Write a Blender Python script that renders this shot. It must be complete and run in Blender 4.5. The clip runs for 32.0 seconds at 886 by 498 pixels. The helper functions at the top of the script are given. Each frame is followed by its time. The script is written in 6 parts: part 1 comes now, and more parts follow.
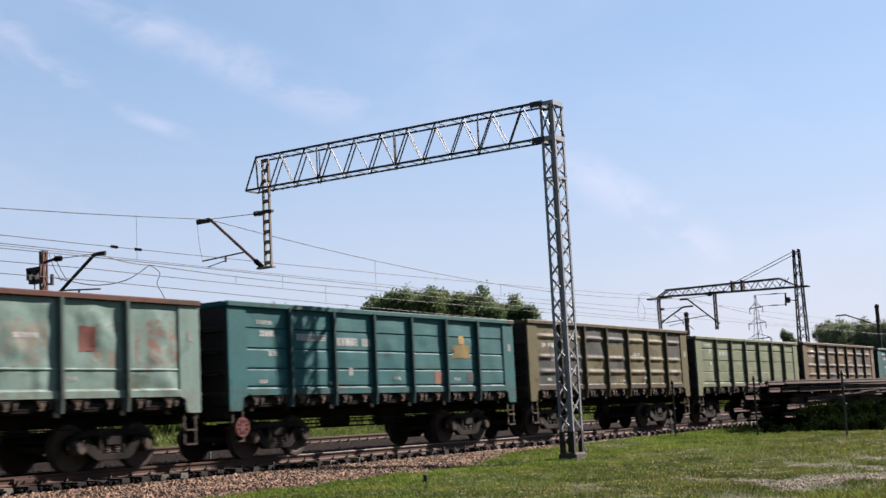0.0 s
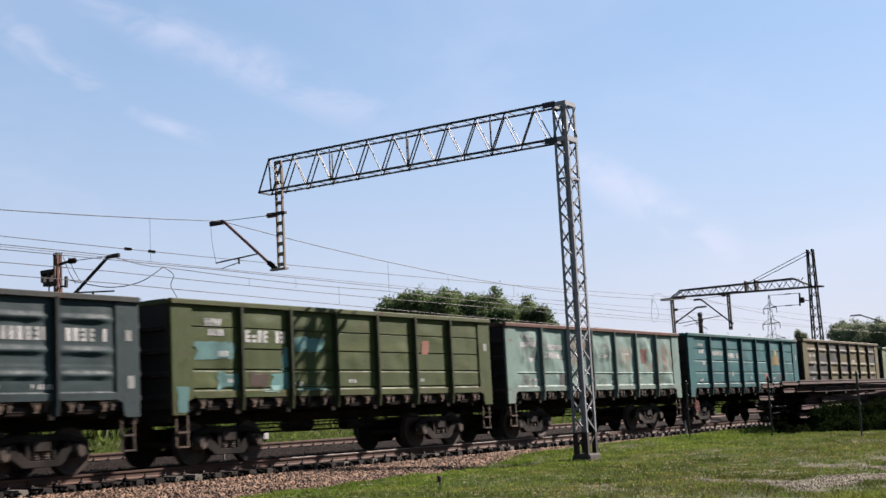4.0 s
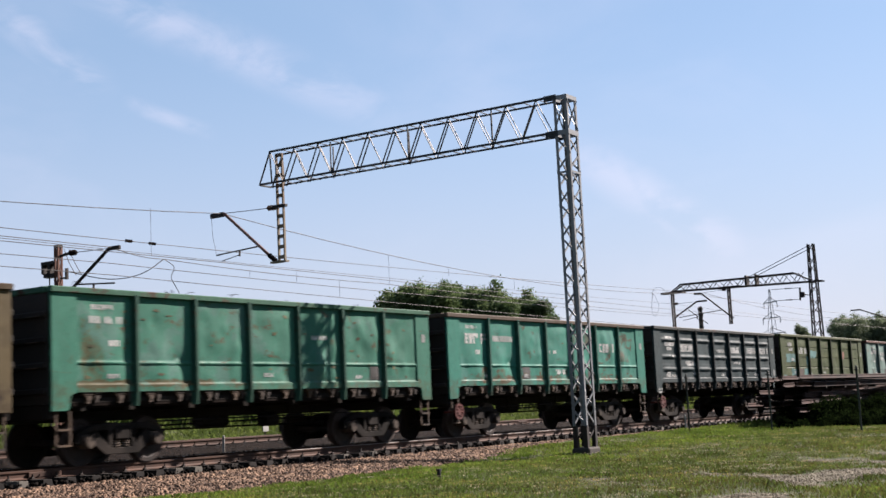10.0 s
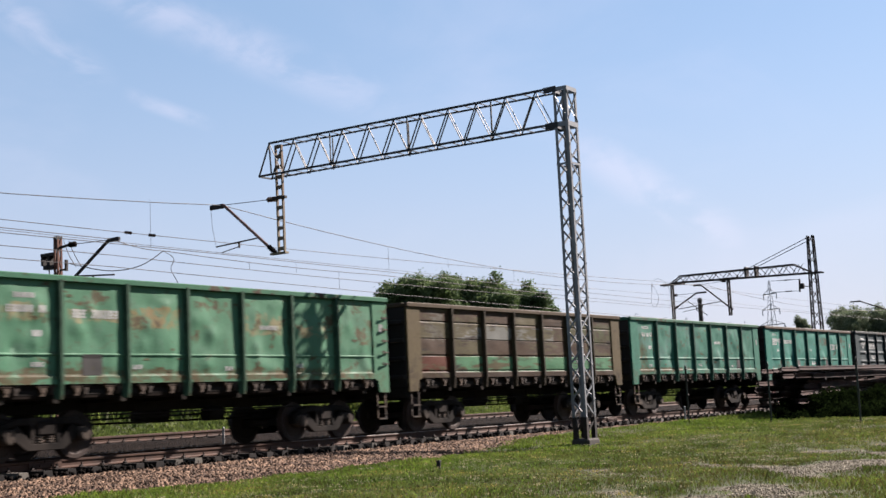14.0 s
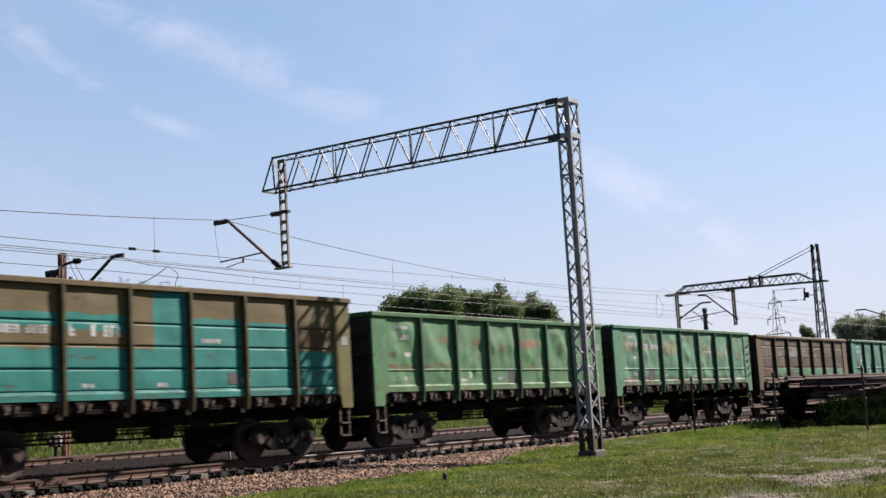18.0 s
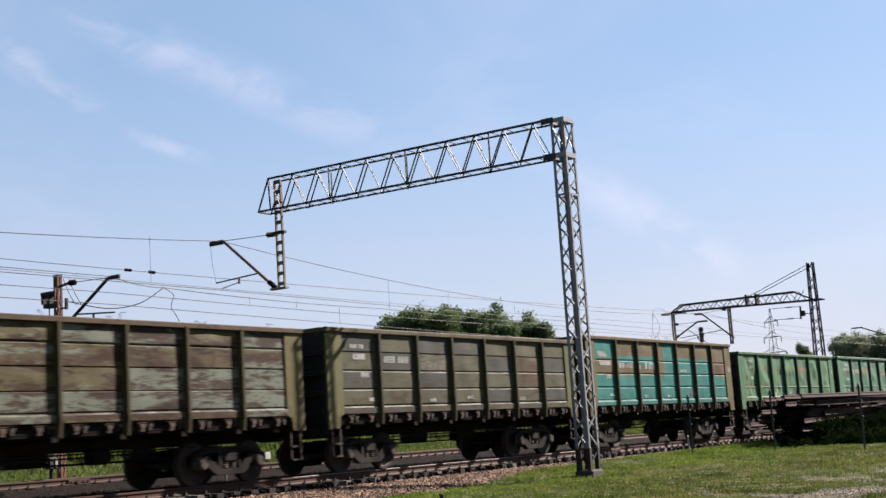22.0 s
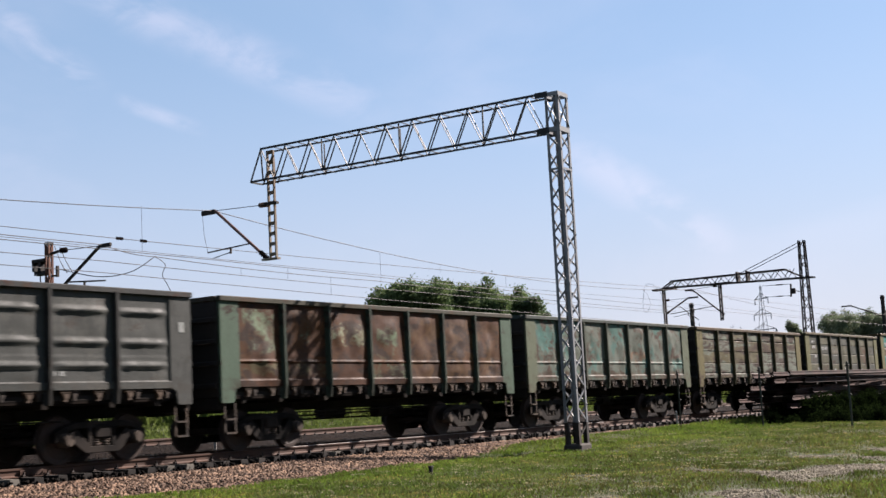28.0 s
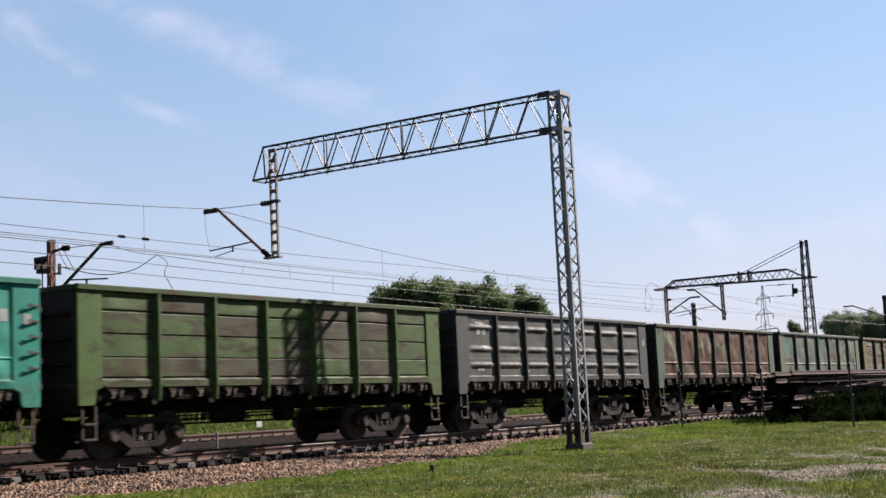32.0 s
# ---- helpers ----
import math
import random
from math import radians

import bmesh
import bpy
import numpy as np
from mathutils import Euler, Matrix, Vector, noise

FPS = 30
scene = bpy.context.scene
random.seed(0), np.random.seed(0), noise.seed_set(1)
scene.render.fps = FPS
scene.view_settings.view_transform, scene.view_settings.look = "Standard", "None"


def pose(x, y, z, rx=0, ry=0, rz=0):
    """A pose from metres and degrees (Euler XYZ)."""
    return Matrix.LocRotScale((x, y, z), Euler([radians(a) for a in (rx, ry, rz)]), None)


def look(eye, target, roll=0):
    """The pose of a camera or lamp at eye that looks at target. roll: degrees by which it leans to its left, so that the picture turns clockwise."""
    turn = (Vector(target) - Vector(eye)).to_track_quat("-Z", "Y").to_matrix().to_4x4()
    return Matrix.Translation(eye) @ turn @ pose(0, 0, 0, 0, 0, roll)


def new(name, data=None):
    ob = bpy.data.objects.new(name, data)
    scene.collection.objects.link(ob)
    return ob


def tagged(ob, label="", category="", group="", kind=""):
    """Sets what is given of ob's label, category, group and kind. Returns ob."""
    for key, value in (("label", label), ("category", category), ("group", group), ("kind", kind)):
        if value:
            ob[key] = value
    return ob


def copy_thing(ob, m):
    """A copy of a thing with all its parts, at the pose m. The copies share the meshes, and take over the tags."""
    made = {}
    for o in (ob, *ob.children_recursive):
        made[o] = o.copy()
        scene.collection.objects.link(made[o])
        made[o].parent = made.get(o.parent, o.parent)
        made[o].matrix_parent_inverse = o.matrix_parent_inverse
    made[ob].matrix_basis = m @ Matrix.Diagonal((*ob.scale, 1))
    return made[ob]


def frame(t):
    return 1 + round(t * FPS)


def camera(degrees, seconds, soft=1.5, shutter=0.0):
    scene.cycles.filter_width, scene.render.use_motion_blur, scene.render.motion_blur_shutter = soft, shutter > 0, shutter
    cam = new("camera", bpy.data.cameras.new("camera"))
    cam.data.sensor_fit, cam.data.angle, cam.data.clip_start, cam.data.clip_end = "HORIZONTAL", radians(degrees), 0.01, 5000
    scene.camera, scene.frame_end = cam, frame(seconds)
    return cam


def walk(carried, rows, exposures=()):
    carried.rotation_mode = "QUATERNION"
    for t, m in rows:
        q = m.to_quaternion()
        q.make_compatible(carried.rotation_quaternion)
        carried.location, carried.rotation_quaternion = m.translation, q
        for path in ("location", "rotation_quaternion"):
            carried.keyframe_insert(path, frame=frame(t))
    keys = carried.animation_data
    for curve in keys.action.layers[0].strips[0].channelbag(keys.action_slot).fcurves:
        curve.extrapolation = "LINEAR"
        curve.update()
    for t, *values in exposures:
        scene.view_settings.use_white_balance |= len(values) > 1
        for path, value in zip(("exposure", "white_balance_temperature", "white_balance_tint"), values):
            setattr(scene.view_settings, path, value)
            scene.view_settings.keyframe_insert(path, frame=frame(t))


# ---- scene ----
# World axes: x along the railway (the train's way), y away from the camera's side, z up; rail heads of the near track at z = 0.
cam = camera(37.87, 32.0, soft=1.5, shutter=0.5)
EYE = (0.0, -21.755, 0.695)
TURNS = [
    (0.0, 97.501, 2.884, -56.760), (0.5, 97.497, 2.911, -56.643), (1.0, 97.474, 2.950, -56.600), (1.5, 97.467, 3.123, -56.530),
    (2.0, 97.545, 2.901, -56.519), (2.5, 97.581, 2.883, -56.432), (3.0, 97.585, 2.812, -56.306), (3.5, 97.616, 2.947, -56.158),
    (5.5, 97.352, 3.093, -56.323), (6.0, 97.324, 2.967, -56.358), (6.5, 97.176, 2.955, -56.411), (7.0, 96.912, 2.731, -56.379),
    (7.5, 96.815, 2.657, -56.328), (8.0, 96.967, 2.650, -56.268), (8.5, 97.104, 2.941, -56.181), (9.0, 97.214, 2.841, -56.117),
    (9.5, 97.259, 2.929, -56.132), (10.0, 97.279, 2.777, -56.168), (10.5, 97.148, 2.688, -56.154), (11.0, 97.054, 2.772, -56.107),
    (11.5, 96.923, 2.763, -56.094), (12.0, 96.798, 2.923, -56.194), (12.5, 96.643, 2.816, -56.256), (13.0, 96.632, 2.874, -56.211),
    (13.5, 96.789, 2.609, -56.236), (14.0, 96.904, 2.793, -56.182), (14.5, 97.031, 2.928, -56.101), (16.5, 97.504, 3.163, -55.876),
    (17.0, 97.562, 3.189, -55.958), (17.5, 97.526, 3.246, -55.953), (18.0, 97.481, 3.397, -55.930), (18.5, 97.590, 3.372, -55.978),
    (19.0, 97.825, 3.396, -55.931), (19.5, 98.260, 3.401, -55.893), (20.0, 98.475, 3.513, -55.842), (20.5, 98.639, 3.444, -55.737),
    (21.0, 98.546, 3.256, -55.959), (21.5, 98.387, 3.430, -56.043), (22.0, 98.357, 3.656, -56.074), (22.5, 98.388, 3.565, -56.131),
    (23.0, 98.410, 3.553, -56.246), (23.5, 98.412, 3.731, -56.346), (24.0, 98.232, 3.584, -56.617), (24.5, 97.844, 3.357, -56.769),
    (25.0, 97.658, 3.223, -56.724), (25.5, 97.532, 3.319, -56.659), (27.5, 96.963, 2.775, -56.556), (28.0, 97.125, 2.918, -56.532),
    (28.5, 97.046, 2.920, -56.570), (29.0, 97.048, 2.915, -56.533), (29.5, 97.079, 2.862, -56.550), (30.0, 97.084, 2.923, -56.569),
    (30.5, 97.041, 2.935, -56.678), (31.0, 97.041, 3.072, -56.690), (31.5, 97.083, 2.964, -56.502), (32.0, 97.081, 2.748, -56.465),
]
walk(cam, [(t, pose(*EYE, rx, ry, rz)) for t, rx, ry, rz in TURNS], exposures=[(0.0, 1.95, 6500.0, 20.0), (32.0, 1.95, 6500.0, 20.0)])

# ---- world and sun ----
TO_SUN = Vector((2.22, -1.0, 1.76)).normalized()
world = bpy.data.worlds.new("world")
scene.world = world
world.use_nodes = True
wt = world.node_tree
wt.nodes.clear()
sky = wt.nodes.new("ShaderNodeTexSky")
sky.sky_type = "NISHITA"
sky.sun_disc = False
sky.sun_elevation = math.asin(TO_SUN.z)
sky.sun_rotation = math.atan2(TO_SUN.x, TO_SUN.y)
sky.air_density, sky.dust_density, sky.ozone_density = 1.0, 0.2, 2.0
geo = wt.nodes.new("ShaderNodeTexCoord")


def cirrus(rot, scale, stretch, lo, hi, seed):
    """Thin high cloud as a soft mask over the sky's directions."""
    mp = wt.nodes.new("ShaderNodeMapping")
    mp.inputs["Rotation"].default_value = [radians(a) for a in rot]
    mp.inputs["Scale"].default_value = stretch
    mp.inputs["Location"].default_value = (seed, seed * 0.7, 0)
    wt.links.new(geo.outputs["Generated"], mp.inputs["Vector"])
    nz = wt.nodes.new("ShaderNodeTexNoise")
    nz.inputs["Scale"].default_value = scale
    nz.inputs["Detail"].default_value = 7
    nz.inputs["Roughness"].default_value = 0.55
    nz.inputs["Distortion"].default_value = 0.4
    wt.links.new(mp.outputs["Vector"], nz.inputs["Vector"])
    rp = wt.nodes.new("ShaderNodeMapRange")
    rp.interpolation_type = "SMOOTHSTEP"
    rp.inputs["From Min"].default_value, rp.inputs["From Max"].default_value = lo, hi
    wt.links.new(nz.outputs["Fac"], rp.inputs["Value"])
    return rp.outputs["Result"]


def dot_with(v):
    d = wt.nodes.new("ShaderNodeVectorMath")
    d.operation = "DOT_PRODUCT"
    wt.links.new(geo.outputs["Generated"], d.inputs[0])
    d.inputs[1].default_value = v
    return d.outputs["Value"]


def calc(op, a, b):
    n = wt.nodes.new("ShaderNodeMath")
    n.operation = op
    for k, v in enumerate((a, b)):
        if isinstance(v, bpy.types.NodeSocket):
            wt.links.new(v, n.inputs[k])
        else:
            n.inputs[k].default_value = v
    return n.outputs[0]


def window(value, lo, hi):
    n = wt.nodes.new("ShaderNodeMapRange")
    n.interpolation_type = "SMOOTHSTEP"
    wt.links.new(value, n.inputs["Value"])
    n.inputs["From Min"].default_value, n.inputs["From Max"].default_value = lo, hi
    return n.outputs["Result"]


def wisp(mid, normal, half, width):
    """A feathery streak of cirrus round the bearing mid, along the great circle with that normal; angles in degrees."""
    off = calc("ABSOLUTE", dot_with(normal), 0)
    a = window(off, math.sin(radians(width)), 0.0)
    b = window(dot_with(mid), math.cos(radians(half * 1.35)), math.cos(radians(half * 0.5)))
    return calc("MULTIPLY", a, b)


WISPS = [((0.7048, 0.651, 0.2819), (-0.0714, 0.4604, -0.8848), 7.0, 1.5), ((0.6124, 0.7402, 0.2775), (-0.3813, 0.5841, -0.7165), 2.6, 1.3),
         ((0.6831, 0.6929, 0.2308), (-0.0999, 0.4018, -0.9103), 1.7, 0.5), ((0.903, 0.4012, 0.1539), (-0.1268, 0.591, -0.7966), 4.2, 1.5)]
feather = cirrus((20, 35, 10), 9.0, (1.0, 2.2, 3.2), 0.34, 0.66, 3.1)
veil = cirrus((10, 15, 40), 3.0, (1.0, 1.6, 3.0), 0.42, 0.78, 1.2)
total = calc("MULTIPLY", veil, 0.14)
for w in WISPS:
    total = calc("MAXIMUM", total, calc("MULTIPLY", calc("MULTIPLY", wisp(*w), feather), 0.30))
haze = wt.nodes.new("ShaderNodeMix")
haze.data_type = "RGBA"
wt.links.new(total, haze.inputs["Factor"])
# a thin even veil of high haze over the whole sky
thin = wt.nodes.new("ShaderNodeMix")
thin.data_type = "RGBA"
fade = wt.nodes.new("ShaderNodeMapRange")
fade.interpolation_type = "SMOOTHSTEP"
wt.links.new(dot_with((0, 0, 1)), fade.inputs["Value"])
for key, val in (("From Min", 0.0), ("From Max", 0.30), ("To Min", 0.85), ("To Max", 0.46)):
    fade.inputs[key].default_value = val
wt.links.new(fade.outputs["Result"], thin.inputs[0])
wt.links.new(sky.outputs["Color"], thin.inputs[6])
# paler and pinker towards the horizon, bluer overhead
lift = wt.nodes.new("ShaderNodeMix")
lift.data_type = "RGBA"
wt.links.new(window(dot_with((0, 0, 1)), 0.02, 0.34), lift.inputs[0])
lift.inputs[6].default_value = (4.25, 4.72, 5.5, 1)
lift.inputs[7].default_value = (2.78, 4.45, 5.9, 1)
wt.links.new(lift.outputs[2], thin.inputs[7])
wt.links.new(thin.outputs[2], haze.inputs[6])
haze.inputs[7].default_value = (6.9, 6.9, 7.7, 1)
bg = wt.nodes.new("ShaderNodeBackground")
bg.inputs["Strength"].default_value = 0.0365
wt.links.new(haze.outputs[2], bg.inputs["Color"])
wout = wt.nodes.new("ShaderNodeOutputWorld")
wt.links.new(bg.outputs[0], wout.inputs["Surface"])
sun = new("sun", bpy.data.lights.new("sun", "SUN"))
sun.data.energy, sun.data.angle, sun.data.color = 5.0, radians(0.53), (1.0, 0.93, 0.82)
sun.matrix_world = look(TO_SUN * 100, (0, 0, 0))

# ---- materials ----
class Nodes:
    """Short hand for one material's nodes."""

    def __init__(self, name):
        self.mat = bpy.data.materials.new(name)
        self.mat.use_nodes = True
        self.t = self.mat.node_tree
        self.bsdf = self.t.nodes["Principled BSDF"]

    def add(self, kind, **inputs):
        n = self.t.nodes.new("ShaderNode" + kind)
        for k, v in inputs.items():
            self.set(n.inputs[k.replace("_", " ")], v)
        return n

    def set(self, socket, v):
        if isinstance(v, bpy.types.NodeSocket):
            self.t.links.new(v, socket)
        else:
            socket.default_value = v

    def coords(self, kind="Object", scale=(1, 1, 1), shift=(0, 0, 0)):
        c = self.t.nodes.new("ShaderNodeTexCoord")
        m = self.add("Mapping", Vector=c.outputs[kind], Scale=scale, Location=shift)
        return m.outputs["Vector"]

    def noise(self, vector, scale, detail=4.0, rough=0.55, distort=0.0):
        n = self.add("TexNoise", Vector=vector, Scale=scale, Detail=detail, Roughness=rough, Distortion=distort)
        return n.outputs["Fac"]

    def ramp(self, value, lo, hi, a=0.0, b=1.0):
        n = self.add("MapRange", Value=value)
        n.interpolation_type = "SMOOTHSTEP"
        for k, v in (("From Min", lo), ("From Max", hi), ("To Min", a), ("To Max", b)):
            n.inputs[k].default_value = v
        return n.outputs["Result"]

    def mix(self, fac, a, b, mode="MIX"):
        n = self.t.nodes.new("ShaderNodeMix")
        n.data_type, n.blend_type = "RGBA", mode
        self.set(n.inputs[0], fac)
        self.set(n.inputs[6], a if isinstance(a, bpy.types.NodeSocket) else (*a, 1))
        self.set(n.inputs[7], b if isinstance(b, bpy.types.NodeSocket) else (*b, 1))
        return n.outputs[2]

    def math(self, op, a, b=0.0):
        n = self.t.nodes.new("ShaderNodeMath")
        n.operation = op
        self.set(n.inputs[0], a)
        self.set(n.inputs[1], b)
        return n.outputs[0]

    def done(self, color, rough=0.6, metal=0.0, bump=None, strength=0.3, dist=0.01, spec=0.22):
        self.set(self.bsdf.inputs["Base Color"], color if isinstance(color, bpy.types.NodeSocket) else (*color, 1))
        self.set(self.bsdf.inputs["Roughness"], rough)
        self.set(self.bsdf.inputs["Metallic"], metal)
        self.bsdf.inputs["Specular IOR Level"].default_value = spec
        if bump is not None:
            b = self.add("Bump", Height=bump, Strength=strength, Distance=dist)
            self.t.links.new(b.outputs["Normal"], self.bsdf.inputs["Normal"])
        return self.mat


def rgb(r, g, b):
    """Linear colour from 0-255 values as seen in full sun, brought down to the surface's own reflectance."""
    return tuple(0.305 * (c / 255 / 12.92 if c / 255 <= 0.04045 else ((c / 255 + 0.055) / 1.055) ** 2.4) for c in (r, g, b))


def simple(name, color, color2=None, scale=8.0, rough=0.6, metal=0.0, bump=0.25, dist=0.004, island=False, vary=0.25, kind="Object", spec=0.22):
    """Two-tone surface with grain; island: each loose piece in its own shade."""
    n = Nodes(name)
    v = n.coords(kind)
    big, fine = n.noise(v, scale * 0.25, 3), n.noise(v, scale * 4, 5, 0.65)
    c = n.mix(n.ramp(big, 0.35, 0.68), color, color2 or tuple(0.7 * x for x in color))
    c = n.mix(n.ramp(fine, 0.3, 0.75, 0.0, 0.45), c, tuple(0.45 * x for x in color))
    if island:
        g = n.t.nodes.new("ShaderNodeNewGeometry")
        r = g.outputs["Random Per Island"]
    else:
        r = n.t.nodes.new("ShaderNodeObjectInfo").outputs["Random"]
    h = n.add("HueSaturation", Color=c, Value=n.ramp(r, 0, 1, 1 - vary, 1 + vary))
    return n.done(h.outputs["Color"], rough, metal, fine, bump, dist, spec)


RUST = rgb(112, 70, 48)
STEEL_MAST = simple("galvanised_steel", rgb(184, 188, 192), rgb(158, 162, 166), 3, 0.5, 0.0, 0.15, vary=0.08)
# the mast's steel made darker: the boom's shaded side is painted in
STEEL_BOOM = simple("shaded_boom_steel", rgb(76, 80, 86), rgb(58, 62, 68), 3, 0.6, 0.0, 0.15, vary=0.1)
STEEL_DARK = simple("dark_weathered_steel", rgb(48, 46, 45), rgb(66, 52, 44), 3, 0.7, 0.0, 0.2, vary=0.1)
STEEL_OLD = simple("old_painted_steel", rgb(172, 156, 128), rgb(140, 110, 82), 2.5, 0.6, 0.0, 0.2, vary=0.08)
# pylon steel is lightened: the haze of distance is put into its colour
STEEL_PYLON = simple("haze_paled_pylon_steel", rgb(218, 222, 228), rgb(196, 202, 210), 3, 0.7, 0.0, 0.1)
ARM_PAINT = simple("red_brown_tube_paint", rgb(196, 148, 134), rgb(150, 108, 98), 3, 0.55, 0.1, 0.2)
INSULATOR = simple("brown_glazed_porcelain", rgb(58, 44, 38), rgb(44, 36, 34), 6, 0.8, 0.0, 0.05, spec=0.05)
CONCRETE = simple("weathered_concrete", rgb(150, 144, 132), rgb(112, 106, 96), 4, 0.9, 0.0, 0.4)
FOOTING = simple("stained_concrete", rgb(104, 98, 90), rgb(66, 60, 54), 4, 0.9, 0.0, 0.5)
SLEEPER = simple("concrete_sleeper", rgb(50, 44, 40), rgb(34, 30, 28), 5, 0.9, 0.0, 0.4, vary=0.4)
SLEEPER_PALE = simple("bare_concrete_sleeper", rgb(140, 134, 124), rgb(92, 84, 76), 5, 0.9, 0.0, 0.4, vary=0.2)
TIMBER = simple("tarred_timber", rgb(58, 48, 41), rgb(38, 33, 29), 4, 0.85, 0.0, 0.5)
RAIL_SIDE = simple("rusty_rail", rgb(114, 79, 61), rgb(80, 56, 44), 4, 0.75, 0.15, 0.3, vary=0.05)
RAIL_TOP = simple("polished_rail_head", rgb(96, 80, 70), rgb(74, 62, 54), 3, 0.65, 0.2, 0.05, vary=0.02)
RAIL_EDGE = simple("burnished_rail_edge", rgb(112, 88, 76), rgb(90, 70, 60), 3, 0.7, 0.0, 0.05, vary=0.02, spec=0.05)
# pale matte edge: the sun's glint on the rail is put into the colour
RAIL_GLINT = simple("painted_glint_rail_edge", rgb(228, 218, 210), rgb(206, 194, 186), 3, 0.65, 0.0, 0.02, vary=0.02)
OLD_RAIL = simple("rust_brown_rail", rgb(98, 63, 54), rgb(36, 26, 23), 3, 0.95, 0.0, 0.3, vary=0.25)
CAST = simple("grimy_cast_steel", rgb(66, 59, 54), rgb(26, 23, 21), 5, 0.85, 0.0, 0.4, vary=0.3, spec=0.08)
AXLE = simple("dusty_axle_box", rgb(138, 124, 112), rgb(76, 67, 60), 5, 0.85, 0.0, 0.4, vary=0.3, spec=0.1)
WHEEL = simple("rust_stained_wheel", rgb(84, 64, 54), rgb(42, 36, 33), 4, 0.75, 0.0, 0.3, vary=0.15)
UNDER = simple("sooty_underframe", rgb(66, 62, 58), rgb(46, 42, 40), 4, 0.9, 0.0, 0.3, vary=0.15, spec=0.05)
BRACKET = simple("rusty_hatch_lock", rgb(100, 78, 58), rgb(44, 37, 32), 6, 0.75, 0.0, 0.4, vary=0.35)
WHITE_MARK = simple("faded_white_stencil", rgb(186, 190, 186), rgb(140, 148, 144), 5, 0.7, 0.0, 0.1, vary=0.1)
DARK_MARK = simple("dark_plate_paint", rgb(84, 82, 80), rgb(60, 58, 56), 5, 0.7, 0.0, 0.1, vary=0.1)
RED_MARK = simple("faded_red_paint", rgb(160, 74, 58), rgb(124, 78, 62), 5, 0.7, 0.0, 0.1)
YELLOW_MARK = simple("faded_yellow_paint", rgb(180, 150, 66), rgb(140, 130, 70), 5, 0.7, 0.0, 0.1)
WHEEL_RED = simple("dull_red_handwheel_paint", rgb(136, 52, 44), rgb(92, 44, 38), 5, 0.7, 0.0, 0.1)
WHITE_POST = simple("white_enamel", rgb(226, 226, 222), rgb(190, 188, 182), 5, 0.6, 0.0, 0.1)
FENCE = simple("green_grey_fence_paint", rgb(66, 84, 74), rgb(86, 78, 62), 5, 0.6, 0.1, 0.2)
WIRE = simple("oxidised_copper_wire", rgb(98, 95, 95), rgb(80, 78, 78), 5, 0.6, 0.1, 0.0, vary=0.05)
STONE = simple("crushed_granite", rgb(170, 138, 114), rgb(100, 76, 61), 9, 0.9, 0.0, 0.4, island=True, vary=0.55)
PALE_STONE = simple("pale_gravel", rgb(186, 174, 150), rgb(136, 126, 106), 9, 0.9, 0.0, 0.4, island=True, vary=0.3)
BARK = simple("rough_bark", rgb(92, 78, 62), rgb(64, 54, 44), 6, 0.9, 0.0, 0.6, 0.02)


def leaf_material(name, a, b, vary=0.35, spec=0.12):
    """Leaf colour, a shade of its own for each leaf, with light shining through."""
    n = Nodes(name)
    g = n.t.nodes.new("ShaderNodeNewGeometry")
    big = n.noise(n.coords("Object"), 0.5, 3)
    c = n.mix(n.ramp(big, 0.35, 0.65), a, b)
    h = n.add("HueSaturation", Color=c, Value=n.ramp(g.outputs["Random Per Island"], 0, 1, 1 - vary, 1 + vary))
    mat = n.done(h.outputs["Color"], 0.7, spec=spec)
    tr = n.add("BsdfTranslucent", Color=h.outputs["Color"])
    mx = n.add("MixShader", Fac=0.4)
    n.t.links.new(n.bsdf.outputs[0], mx.inputs[1])
    n.t.links.new(tr.outputs[0], mx.inputs[2])
    n.t.links.new(mx.outputs[0], n.t.nodes["Material Output"].inputs["Surface"])
    return mat


LEAF = leaf_material("broad_leaves", rgb(142, 164, 106), rgb(110, 140, 86))
# paler copy of the leaves for far trees, with air haze painted in
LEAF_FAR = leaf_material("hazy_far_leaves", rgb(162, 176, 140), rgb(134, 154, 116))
LEAF_DARK = leaf_material("dark_leaves", rgb(124, 146, 98), rgb(102, 128, 84))
GRASS_LUSH = leaf_material("lush_grass_blades", rgb(148, 174, 74), rgb(116, 146, 58), 0.45)
GRASS = leaf_material("grass_blades", rgb(136, 152, 78), rgb(100, 122, 58), 0.5)
DRY_GRASS = leaf_material("dry_grass_blades", rgb(130, 124, 70), rgb(108, 106, 56), 0.4)
FLOWER = leaf_material("dandelion_heads", rgb(206, 190, 96), rgb(210, 204, 168), 0.2)


# bare gravel in the meadow: the worn track's waves (a, b, shift) and round bare spots (x, y, size, strength)
WAVES = ((1.10, 0.40, 0.6, 0.30), (0.53, 1.70, 1.9, 0.25), (2.3, -1.9, 0.2, 0.22), (4.1, 2.7, 2.2, 0.16), (-3.2, 5.3, 1.1, 0.14))
SPOTS = ((25.3, -12.2, 1.3, 0.75), (23.0, -12.9, 1.1, 0.70), (31.0, -12.4, 1.6, 0.7), (27.5, -14.2, 1.5, 0.6), (36.0, -14.5, 2.5, 0.6), (21.0, -10.3, 0.6, 0.55))


